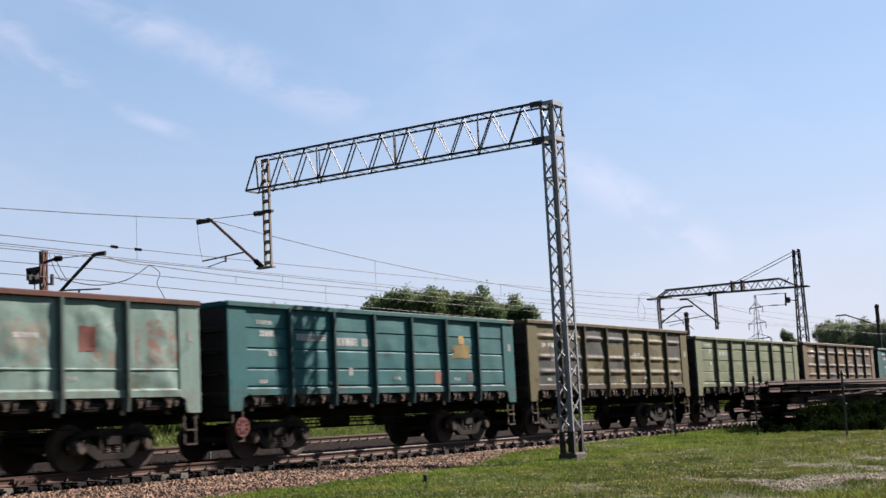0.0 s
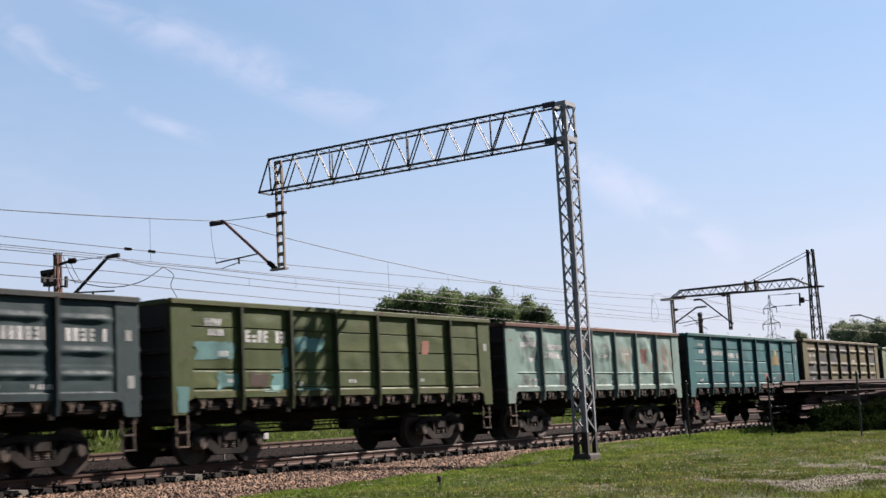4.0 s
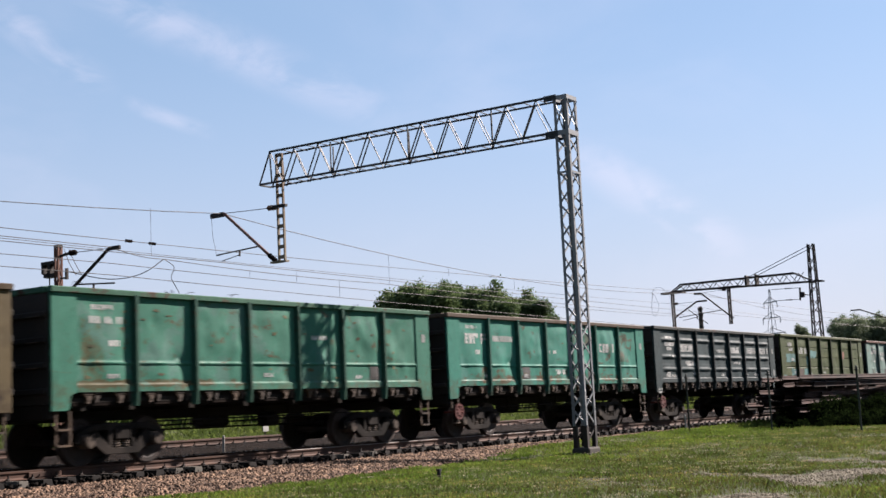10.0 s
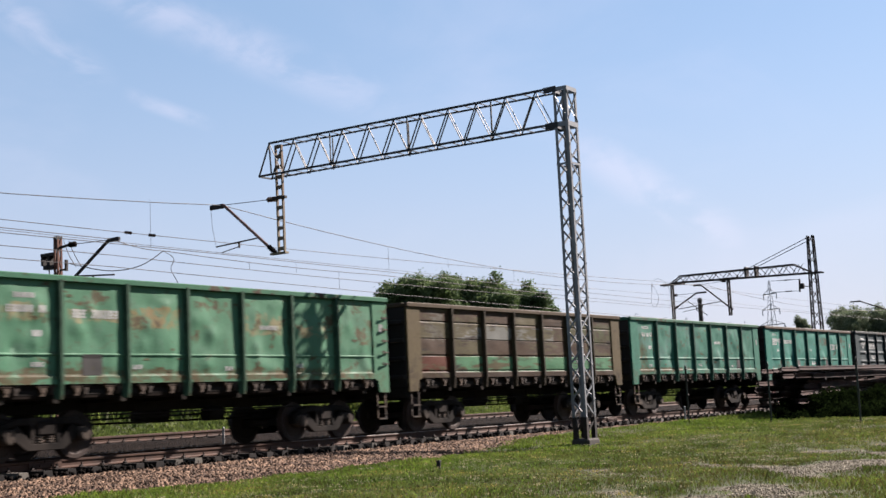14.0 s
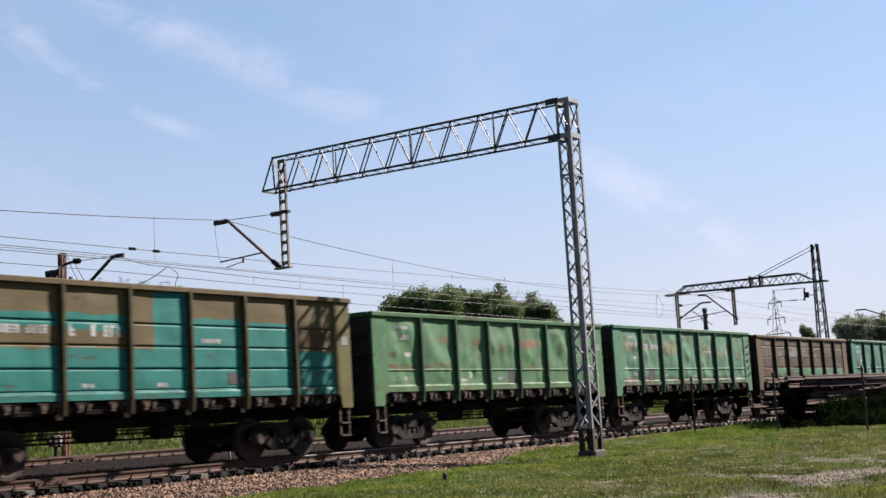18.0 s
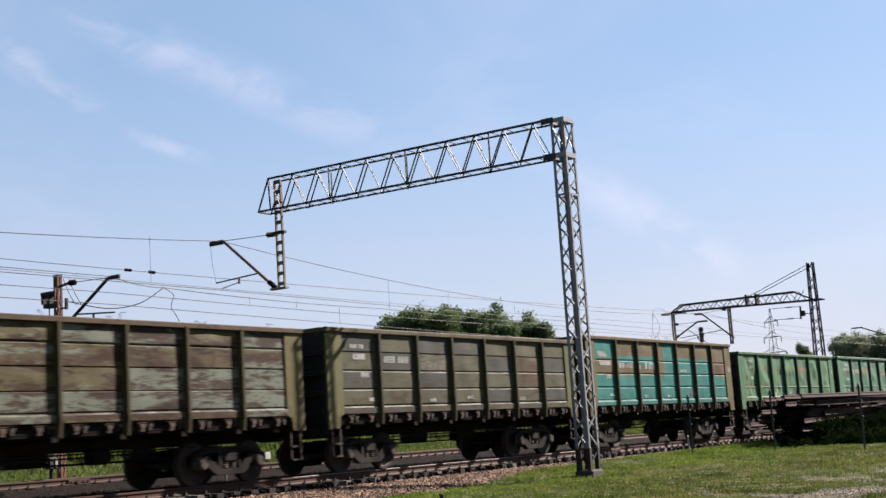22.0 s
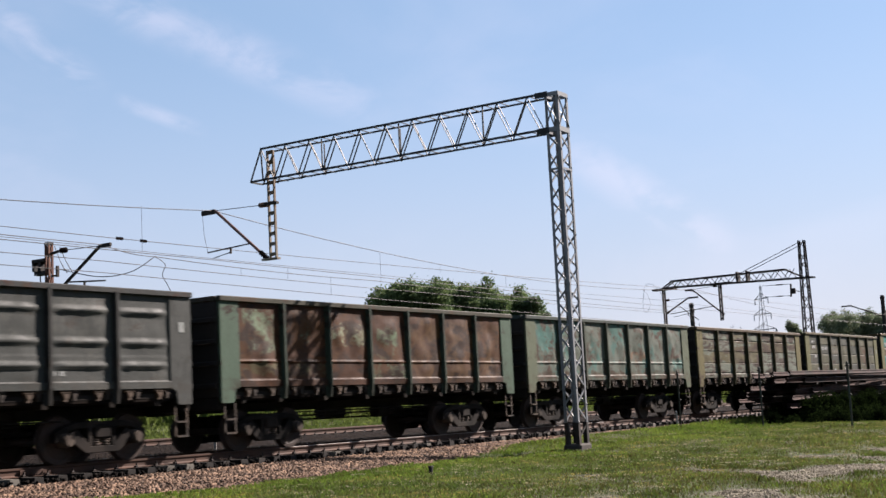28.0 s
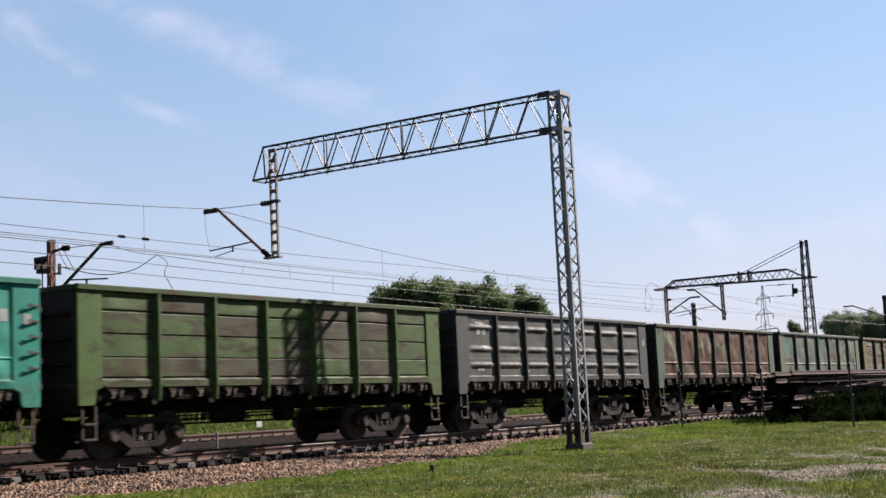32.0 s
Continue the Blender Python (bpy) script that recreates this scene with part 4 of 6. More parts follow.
# base, second coat, rust, patch, rust amount, form (0 plain, 1 ribbed, 2 boards), top height, top rail, trim, bands, boards in the second coat, label
BROWN = rgb(112, 88, 66)
GREYED, PINKISH, BURNT, BEIGE = rgb(126, 148, 140), rgb(196, 178, 158), rgb(132, 94, 54), rgb(208, 196, 148)
TAUPE_COAT, OLIVE, MINT = rgb(120, 118, 92), rgb(148, 128, 82), rgb(160, 188, 152)
WAGONS = [
    (rgb(60, 140, 140), rgb(92, 150, 140), RUST, 0.2, 0.3, 2, 3.49, rgb(70, 130, 128), None, (), 0, "teal open gondola wagon with faded paint on the rails"),
    (rgb(158, 136, 100), rgb(112, 118, 120), rgb(134, 94, 62), 0.3, 0.4, 1, 3.55, rgb(120, 96, 72), None, (), 0.25, "brown rusty open gondola wagon on the rails"),
    (rgb(178, 192, 150), rgb(162, 178, 140), RUST, 0.3, 0.05, 2, 3.49, rgb(164, 174, 136), None, (), 0, "pale green open gondola wagon on the rails"),
    (rgb(146, 138, 92), rgb(92, 98, 96), rgb(124, 92, 66), 0.2, 0.35, 1, 3.66, rgb(132, 122, 84), None, (), 0.45, "olive and brown ribbed gondola wagon, heavily worn"),
    (rgb(62, 148, 152), rgb(84, 160, 160), RUST, 0.15, 0.08, 2, 3.58, rgb(58, 138, 138), None, (), 0, "teal open gondola wagon with a yellow paint patch"),
    (rgb(178, 216, 204), rgb(164, 202, 190), rgb(186, 150, 132), 0.4, 0.08, 0, 3.52, rgb(140, 92, 76), None, ((2.45, 3.1, GREYED, 0.5, -5.5, -4.5), (1.62, 2.0, rgb(104, 118, 104), 0.6, -5.6, -4.8), (2.45, 2.75, GREYED, 0.25, -3.3, -2.7), (2.5, 2.95, GREYED, 0.4, -2.2, -1.2), (2.2, 3.2, PINKISH, 0.9, -2.4, -1.0), (2.4, 3.05, GREYED, 0.5, -0.5, 0.45), (1.65, 1.95, GREYED, 0.5, -0.4, 0.2), (2.2, 3.0, PINKISH, 0.9, 1.2, 2.3), (2.1, 2.4, PINKISH, 0.7, 3.0, 4.1), (2.1, 3.05, rgb(198, 146, 124), 1.1, 4.6, 6.1), (1.6, 1.9, rgb(130, 146, 120), 0.6, 3.8, 5.0)), 0, "pale mint gondola wagon with reddish rust stains"),
    (rgb(96, 116, 56), rgb(112, 128, 66), rgb(120, 98, 68), 0.3, 0.15, 2, 3.57, rgb(108, 120, 68), None, (), 0, "olive green gondola wagon with pale turquoise patches"),
    (rgb(64, 92, 96), rgb(76, 104, 108), rgb(80, 76, 74), 0.2, 0.05, 1, 3.53, rgb(84, 92, 90), None, (), 0, "dark slate grey gondola wagon with pressed ribs and white stencils"),
    (rgb(70, 188, 164), rgb(100, 194, 176), rgb(126, 104, 72), 0.35, 0.2, 0, 3.49, rgb(126, 106, 86), None, ((2.1, 3.2, rgb(112, 150, 138), 0.5, -6.4, -6.0), (1.55, 1.75, BURNT, 0.5, -5.9, 5.9), (1.5, 2.0, BURNT, 0.6, -4.75, -4.4), (1.5, 1.95, BURNT, 0.5, -3.9, -3.4), (1.5, 2.1, BURNT, 0.6, -1.3, -0.92), (2.75, 3.15, TAUPE_COAT, 0.45, 1.0, 2.45), (2.0, 2.2, BURNT, 0.5, 1.4, 2.5), (2.2, 3.2, TAUPE_COAT, 0.5, 4.45, 5.2)), 0, "turquoise green gondola wagon with a brown top rail"),
    (rgb(82, 176, 148), rgb(114, 178, 160), rgb(128, 116, 76), 0.35, 0.2, 0, 3.49, rgb(84, 150, 120), None, ((1.62, 2.9, rgb(128, 120, 74), 0.9, -5.75, -5.2), (1.55, 1.7, rgb(122, 112, 72), 0.4, -5.9, -2.0)), 0, "green dented gondola wagon with small rust spots"),
    (rgb(104, 76, 50), rgb(126, 116, 78), rgb(74, 54, 40), 0.3, 0.36, 2, 3.47, rgb(118, 98, 70), rgb(140, 122, 84), ((1.62, 2.06, rgb(116, 190, 140), 0.16, -4.3, 6.0), (1.62, 2.06, rgb(136, 62, 32), 0.04, -6.0, -4.4), (2.58, 2.96, rgb(176, 178, 170), 0.2, -4.0, 1.7), (2.5, 3.2, rgb(150, 146, 132), 0.7, -5.6, -4.7), (2.5, 3.2, rgb(112, 118, 70), 0.9, 2.7, 5.9)), 0.3, "brown rusty gondola wagon with a green band low on its side"),
    (rgb(122, 194, 152), rgb(140, 200, 164), rgb(140, 118, 80), 0.25, 0.28, 0, 3.54, rgb(84, 164, 124), None, ((2.7, 3.05, BEIGE, 0.45, -5.7, -4.7), (2.7, 2.95, BEIGE, 0.5, -4.1, -2.8), (2.6, 3.05, rgb(196, 170, 112), 0.5, -2.45, -1.0), (2.5, 3.0, BEIGE, 0.5, 1.0, 2.3), (2.5, 2.75, BEIGE, 0.5, 2.9, 4.0), (1.5, 1.75, rgb(124, 104, 66), 0.6, -5.9, 5.9), (2.3, 3.0, rgb(140, 112, 72), 1.0, 5.2, 6.1)), 0, "green gondola wagon with beige worn patches"),
    (rgb(118, 184, 130), rgb(132, 188, 142), rgb(142, 122, 70), 0.2, 0.2, 0, 3.52, rgb(92, 160, 104), None, ((2.78, 2.95, rgb(176, 164, 112), 0.4, -3.9, -2.9), (2.7, 2.9, rgb(176, 164, 112), 0.4, -2.3, -1.2), (2.7, 2.95, rgb(186, 150, 110), 0.4, 1.1, 2.2), (2.05, 2.2, rgb(132, 118, 66), 0.5, -5.8, -2.8)), 0, "bright green gondola wagon with a few rust specks"),
    (rgb(40, 178, 166), rgb(142, 122, 84), rgb(122, 78, 44), 0.0, 0.10, 2, 3.80, rgb(140, 122, 80), rgb(156, 148, 92), ((2.5, 3.08, OLIVE, 0.3, -5.9, -4.4), (3.2, 3.8, OLIVE, 0.3, -4.3, -2.6), (2.5, 2.92, OLIVE, 0.35, -4.3, -2.6), (3.2, 3.8, OLIVE, 0.3, -2.6, -0.9), (2.5, 2.85, OLIVE, 0.35, -2.6, -0.9), (2.5, 3.8, OLIVE, 0.3, -0.8, -0.15), (3.2, 3.8, OLIVE, 0.3, 0.9, 2.6), (3.15, 3.8, OLIVE, 0.3, 2.6, 4.3), (2.5, 3.8, OLIVE, 0.3, 4.4, 6.2), (2.6, 3.1, rgb(128, 78, 44), 0.8, 4.6, 6.1)), 0, "tall turquoise gondola wagon with an olive beige upper side"),
    (rgb(124, 124, 92), rgb(100, 106, 94), rgb(108, 74, 50), 0.1, 0.34, 2, 3.58, rgb(132, 122, 88), rgb(152, 150, 98), ((2.6, 2.9, rgb(176, 164, 150), 0.5, -2.4, -1.2), (2.1, 3.0, rgb(128, 88, 58), 1.0, 2.8, 4.2)), 0.4, "greyish beige weathered gondola wagon on the rails"),
    (rgb(138, 128, 84), rgb(170, 182, 162), rgb(90, 56, 32), 0.3, 0.62, 2, 3.49, rgb(128, 108, 78), rgb(158, 148, 92), ((1.62, 2.06, rgb(168, 178, 158), 0.3, -6.2, 6.2), (2.7, 3.0, rgb(166, 174, 158), 0.5, -5.8, -2.7), (2.6, 2.95, rgb(104, 70, 42), 0.6, -2.4, 6.0)), 0.4, "beige gondola wagon with large brown rust patches"),
    (rgb(142, 154, 138), rgb(104, 164, 152), rgb(116, 82, 56), 0.42, 0.46, 0, 3.50, rgb(96, 110, 102), rgb(146, 158, 128), ((2.05, 2.3, rgb(122, 86, 60), 0.6, -5.9, -4.4), (2.4, 3.2, rgb(112, 186, 174), 0.6, -5.7, -4.6), (2.1, 2.5, rgb(166, 122, 84), 0.7, 1.0, 2.4), (1.52, 1.75, rgb(110, 92, 64), 0.5, -5.9, 5.9)), 0, "pale grey mint gondola wagon with rust marks"),
    (rgb(112, 66, 32), rgb(128, 82, 40), rgb(76, 46, 26), 0.4, 0.5, 0, 3.48, rgb(98, 96, 78), rgb(120, 150, 126), ((2.25, 3.25, MINT, 0.9, -5.7, -4.6), (2.5, 3.0, MINT, 0.8, -4.1, -3.3), (2.45, 3.0, rgb(196, 204, 168), 0.8, -2.4, -1.1), (2.1, 3.0, MINT, 0.9, -0.5, 0.4), (1.62, 1.98, rgb(150, 176, 140), 0.5, -0.8, 0.8), (1.7, 2.0, rgb(138, 128, 92), 0.7, -5.8, -2.7), (1.5, 3.2, rgb(136, 98, 56), 1.2, 0.95, 5.9)), 0, "rust brown gondola wagon with remains of pale mint paint"),
    (rgb(106, 110, 106), rgb(130, 132, 126), rgb(112, 104, 94), 0.3, 0.15, 1, 3.50, rgb(84, 86, 84), None, (), 0, "dark grey gondola wagon with pressed ribs"),
    (rgb(92, 128, 62), rgb(104, 98, 78), rgb(86, 66, 46), 0.3, 0.5, 2, 3.49, rgb(84, 112, 62), rgb(104, 142, 70), ((1.6, 2.1, rgb(96, 78, 56), 0.5, -5.9, -2.7), (2.1, 2.5, rgb(112, 106, 88), 0.6, 0.9, 2.5)), 0.32, "green gondola wagon with large grey worn boards"),
    (rgb(50, 190, 168), rgb(70, 190, 170), rgb(122, 102, 78), 0.15, 0.15, 0, 3.52, rgb(70, 170, 146), None, (), 0, "vivid turquoise gondola wagon with loops at its corner"),
]
TURQUOISE = simple("pale_turquoise_patch", rgb(104, 172, 168), rgb(86, 150, 146), 4, 0.7, 0.0, 0.2)
PINK_PATCH = simple("faded_pink_patch", rgb(172, 104, 90), rgb(150, 108, 84), 4, 0.7, 0.0, 0.2)
OCHRE = simple("ochre_rust", rgb(120, 122, 86), rgb(92, 90, 60), 12, 0.85, 0.0, 0.4)
RUST_PATCH = simple("brown_rust_patch", rgb(112, 84, 64), rgb(86, 64, 52), 5, 0.85, 0.0, 0.4)


def build_train():
    forms, train = {}, []
    for k, (base, second, worn, patch, rust, form, top, cap, trim, bands, cells, label) in enumerate(WAGONS):
        top += 0.06
        key = (top, form)
        if key in forms:
            w = copy_thing(forms[key], pose(0, 0, 0))
        else:
            w = forms[key] = build_wagon(top, form, 1 + len(forms))
        s = 1.7 * k + 0.3
        # side posts get the trim colour darkened: shade on their flanks is painted in
        put_paint(w, wagon_paint("wagon_paint", base, second, worn, patch, rust, s, bands, 0.5, cells=cells, level=form == 2),
                  wagon_paint("top_rail_paint", cap, BROWN, RUST, 0.2, 0.25, k + 0.5), wagon_paint("post_paint", trim or base, shade(trim or base, 0.8), worn, 0.2, rust * 0.5, s + 0.4), wagon_paint("shaded_post_paint", shade(trim or base, 0.85 if k == 19 else 0.42), shade(trim or base, 0.3), shade(worn, 0.5), 0.3, 0.2, s + 0.9))
        w["top"], w["form"] = top, form
        tagged(w, label, "freight wagon", "wagons of the train")
        train.append(w)
    # marks only after the plain copies are made
    for k, w in enumerate(train):
        if k not in (15, 16, 17, 19, 10):
            usual_marks(w, k)
    e, f, g, h, i_, n = (train[j] for j in (4, 5, 6, 7, 8, 13))
    for w in (e, h, i_):
        handwheel(w)
    mark(e, 3.46, 2.62, 1.0, 0.40, YELLOW_MARK, "faded yellow paint patch", "paint_patch", 0.05)
    mark(e, 3.46, 2.95, 0.3, 0.26, YELLOW_MARK, "faded yellow paint patch", "paint_patch", 0.05)
    writing(e, -1.73, 2.78, 1.4, 0.20)
    mark(e, -1.9, 2.02, 0.18, 0.20)
    mark(e, 2.2, 1.86, 0.36, 0.34, PINK_PATCH, "brownish plate", "data_plate")
    writing(f, -4.95, 3.02, 0.6, 0.12)
    writing(f, -3.5, 2.60, 1.4, 0.2)
    writing(f, 0.0, 2.62, 0.6, 0.1)
    mark(f, 3.30, 2.66, 0.42, 0.50, RED_MARK, "faded red square", "paint_patch", 0.05)
    for x, z, l, hgt in ((-5.1, 2.52, 1.3, 0.36), (-4.75, 1.84, 0.7, 0.42), (-2.75, 2.3, 0.3, 0.6), (-2.9, 1.82, 0.7, 0.38), (-1.9, 2.7, 1.2, 0.36), (-6.2, 1.45, 0.34, 0.5), (-1.7, 1.66, 1.2, 0.14), (-3.3, 1.62, 0.5, 0.1)):
        mark(g, x, z, l, hgt, TURQUOISE, "pale turquoise paint patch", "paint_patch", 0.10)
    mark(g, -3.7, 1.85, 0.6, 0.42, RUST_PATCH, "brown worn patch", "paint_patch", 0.10)
    mark(g, 3.15, 2.72, 0.36, 0.36, PINK_PATCH, "faded pink square", "paint_patch", 0.05)
    writing(g, -3.45, 2.86, 1.4, 0.28)
    writing(g, -5.2, 3.12, 0.5, 0.12)
    for x, z, l, hgt in ((-3.46, 2.77, 1.35, 0.24), (-5.1, 2.75, 0.5, 0.12), (0.0, 2.72, 0.9, 0.12), (1.73, 2.77, 1.0, 0.26), (3.46, 2.77, 1.15, 0.26), (5.1, 2.77, 1.0, 0.26), (-3.2, 2.23, 0.9, 0.12), (-3.0, 2.14, 1.0, 0.09), (1.8, 2.23, 0.7, 0.10), (-5.0, 1.72, 1.0, 0.1), (4.0, 1.74, 0.5, 0.1)):
        writing(h, x, z, l, hgt)
    mark(h, 6.25, 1.82, 0.18, 0.26)
    writing(h, -6.2, 1.22, 0.34, 0.07)
    writing(h, -6.2, 1.11, 0.34, 0.07)
    writing(i_, -4.95, 2.84, 1.25, 0.30)
    writing(i_, 3.46, 2.68, 1.0, 0.30)
    writing(i_, -0.4, 2.5, 0.4, 0.1)
    writing(i_, 0.1, 1.86, 0.7, 0.16)
    mark(i_, -2.1, 1.83, 0.45, 0.36, DARK_MARK, "grey data plate paint", "data_plate")
    writing(n, -5.3, 3.25, 0.7, 0.16)
    writing(n, -1.73, 2.86, 1.35, 0.24)
    mark(n, 6.28, 2.78, 0.18, 0.22)
    mark(train[11], -2.6 - 0.9, 1.84, 0.5, 0.42, DARK_MARK, "dark data plate paint", "data_plate")
    rng = random.Random(29)
    for k, count in ((9, 30), (8, 10), (12, 10), (11, 8)):
        for _ in range(count):
            bay = rng.randrange(7)
            x = rng.uniform(max(EDGES[bay], -5.8) + 0.2, min(EDGES[bay + 1], 5.8) - 0.2)
            mark(train[k], x, rng.choice((rng.uniform(1.7, 2.0), rng.uniform(2.15, 3.2), rng.uniform(2.15, 3.2))), rng.uniform(0.06, 0.20), rng.uniform(0.03, 0.08), OCHRE, "ochre rust spot on a dent", "rust_spot", 0.22)
    rng = random.Random(17)
    for k in (4, 9, 13, 15):
        for _ in range(9):
            x, top = rng.uniform(-6.2, 6.2), WAGONS[k][6] + 0.06
            p = Vector((x, -SIDE_Y + rng.uniform(-0.05, 0.05), top - 0.01))
            q = p + Vector((rng.uniform(-0.16, 0.16), rng.uniform(-0.05, 0.05), rng.uniform(0.05, 0.16)))
            bm = rod(bmesh.new(), p, q, 0.007, 5)
            rod(bm, q, q + Vector((rng.uniform(-0.2, 0.2), 0, rng.uniform(-0.1, 0.03))), 0.007, 5)
            part("wire_end", bm, CAST, train[k], "bent wire end on the top rail")
    for w in (train[11], train[20]):
        lashing_hooks(w, 6.22)
    mark(train[20], 5.6, 2.85, 0.34, 0.24)
    return train


TRAIN = build_train()


# ---- overhead line: gantries, arms, wires ----
def lattice(thing, corners_a, corners_b, n, w, material, name, lace=None):
    """Zigzag bars on the four faces between two end squares (four corners each, in order)."""
    lace = lace or w
    A, B = [Vector(c) for c in corners_a], [Vector(c) for c in corners_b]
    for f in range(4):
        p0, p1, q0, q1 = A[f], B[f], A[(f + 1) % 4], B[(f + 1) % 4]
        for i in range(n):
            u, v = i / n, (i + 1) / n
            a, b = (p0.lerp(p1, u), q0.lerp(q1, v)) if (i + f) % 2 == 0 else (q0.lerp(q1, u), p0.lerp(p1, v))
            part(name, bar(bmesh.new(), a, b, lace, lace * 0.8), material, thing)


def flat_bar(p, q, normal, w, t):
    """A flat bar from p to q whose broad side faces the way of normal."""
    p, q, n = Vector(p), Vector(q), Vector(normal).normalized()
    z = (q - p).normalized()
    x = n.cross(z).normalized()
    m = Matrix((x, z.cross(x), z)).transposed().to_4x4()
    m.translation = (p + q) / 2
    return tilt_box(bmesh.new(), m, w, t, (q - p).length)


def square(x0, x1, y0, y1, z):
    return [(x0, y0, z), (x1, y0, z), (x1, y1, z), (x0, y1, z)]


MX0, MX1, MY0, MY1 = 31.80, 32.39, -5.15, -4.72
BOOM_Z0, BOOM_Z1 = 8.42, 9.46


def build_near_gantry():
    g = tagged(empty("catenary_gantry", pose(0, 0, 0)), "grey steel lattice mast with a long lattice boom over the tracks", "gantry")
    top, foot = 9.50, -0.40
    for x, y, turn in ((MX0, MY0, 0), (MX1, MY0, 90), (MX1, MY1, 180), (MX0, MY1, 270)):
        sx, sy = (1 if x == MX0 else -1), (1 if y == MY0 else -1)
        bm = bmesh.new()
        box(bm, min(x, x + sx * 0.085), max(x, x + sx * 0.085), min(y, y + sy * 0.010), max(y, y + sy * 0.010), foot, top)
        box(bm, min(x, x + sx * 0.010), max(x, x + sx * 0.010), min(y + sy * 0.010, y + sy * 0.085), max(y + sy * 0.010, y + sy * 0.085), foot, top)
        part("mast_leg", bm, STEEL_MAST, g)
        bm = bmesh.new()
        box(bm, min(x - sx * 0.006, x + sx * 0.115), max(x - sx * 0.006, x + sx * 0.115), min(y - sy * 0.006, y + sy * 0.115), max(y - sy * 0.006, y + sy * 0.115), foot - 0.05, 0.18)
        part("leg_shoe", bm, STEEL_DARK, g)
    n = 18
    for i in range(n):
        z0, z1 = foot + 0.1 + (8.3 - foot - 0.1) * i / n, foot + 0.1 + (8.3 - foot - 0.1) * (i + 1) / n
        e = 0.022
        for a, b, nn in (((MX0, MY0 + e), (MX1, MY0 + e), (0, 1, 0)), ((MX1 - e, MY0), (MX1 - e, MY1), (1, 0, 0)), ((MX1, MY1 - e), (MX0, MY1 - e), (0, 1, 0)), ((MX0 + e, MY1), (MX0 + e, MY0), (1, 0, 0))):
            fl = i % 2 == 0
            p, q = (*(a if fl else b), z0), (*(b if fl else a), z1)
            part("mast_brace", flat_bar(p, q, nn, 0.052, 0.022), STEEL_DARK if z1 < 0.3 else STEEL_MAST, g)
    for i in range(2):
        for a, b in (((MX0, MY0), (MX1, MY0)), ((MX1, MY0), (MX1, MY1)), ((MX1, MY1), (MX0, MY1)), ((MX0, MY1), (MX0, MY0))):
            z0, z1 = (8.52, 9.38)
            p, q = ((*a, z0), (*b, z1)) if i else ((*a, z1), (*b, z0))
            part("mast_brace", bar(bmesh.new(), p, q, 0.04, 0.012), STEEL_MAST, g)
    for z, h in ((9.44, 0.12), (8.42, 0.14), (7.28, 0.06)):
        bm = bmesh.new()
        box(bm, MX0 - 0.006, MX1 + 0.006, MY0 - 0.008, MY0, z - h / 2, z + h / 2)
        box(bm, MX0 - 0.006, MX1 + 0.006, MY1, MY1 + 0.008, z - h / 2, z + h / 2)
        box(bm, MX0 - 0.008, MX0, MY0, MY1, z - h / 2, z + h / 2)
        box(bm, MX1, MX1 + 0.008, MY0, MY1, z - h / 2, z + h / 2)
        part("batten_plate", bm, STEEL_MAST, g)
    # boom: four chords, W bracing on the sides, battens above and below
    y_end = 6.42
    for x in (MX0 - 0.02, MX1 + 0.02):
        for z, ye in ((BOOM_Z0, y_end), (BOOM_Z1, 5.95)):
            part("boom_chord", angle_bar(bmesh.new(), (x, MY1, z), (x, ye, z + 0.05), 0.055, 0.009, 90 if x < 32.2 else 0), STEEL_BOOM, g)
        pitch = 1.005
        for i in range(-1, 11):
            ya = MY1 + pitch * i + (0.05 if x < MX1 else 0.44)
            for j, (u, v) in enumerate((((ya, BOOM_Z0), (ya + pitch / 2, BOOM_Z1)), ((ya + pitch / 2, BOOM_Z1), (ya + pitch, BOOM_Z0)))):
                if u[0] > MY1 - 0.01 and v[0] < 5.95:
                    part("boom_brace", bar(bmesh.new(), (x, u[0], u[1] + 0.02), (x, v[0], v[1] + 0.02), 0.046 if j else 0.034, 0.02), STEEL_BOOM, g)
            if i in (2, 5, 8):
                part("boom_brace", bar(bmesh.new(), (x, ya, BOOM_Z0), (x, ya, BOOM_Z1), 0.035, 0.03), STEEL_BOOM, g)
        part("boom_brace", bar(bmesh.new(), (x, 5.92, BOOM_Z1 + 0.05), (x, 6.40, BOOM_Z0 + 0.05), 0.05, 0.03), STEEL_BOOM, g)
        part("boom_brace", bar(bmesh.new(), (x, 5.92, BOOM_Z1 + 0.05), (x, 5.86, BOOM_Z0 + 0.05), 0.05, 0.03), STEEL_BOOM, g)
    for z in (BOOM_Z0 + 0.03, BOOM_Z1 + 0.03):
        for i in range(21):
            ya = MY1 + pitch * i / 2
            if ya < 5.9:
                p, q = (MX0 - 0.02, ya, z), (MX1 + 0.02, ya, z)
                part("boom_batten", bar(bmesh.new(), p, q, 0.026, 0.02), STEEL_BOOM, g)
    part("boom_batten", bar(bmesh.new(), (MX0, 6.40, BOOM_Z0 + 0.06), (MX1, 6.40, BOOM_Z0 + 0.06), 0.05, 0.05), STEEL_BOOM, g)
    for z in (BOOM_Z0, BOOM_Z1):
        part("gusset_plate", box(bmesh.new(), MX0 - 0.012, MX0 - 0.002, MY1 - 0.10, MY1 + 0.30, z - 0.09, z + 0.08), STEEL_BOOM, g)
        part("gusset_plate", box(bmesh.new(), MX1 + 0.002, MX1 + 0.012, MY1 - 0.10, MY1 + 0.30, z - 0.09, z + 0.08), STEEL_BOOM, g)
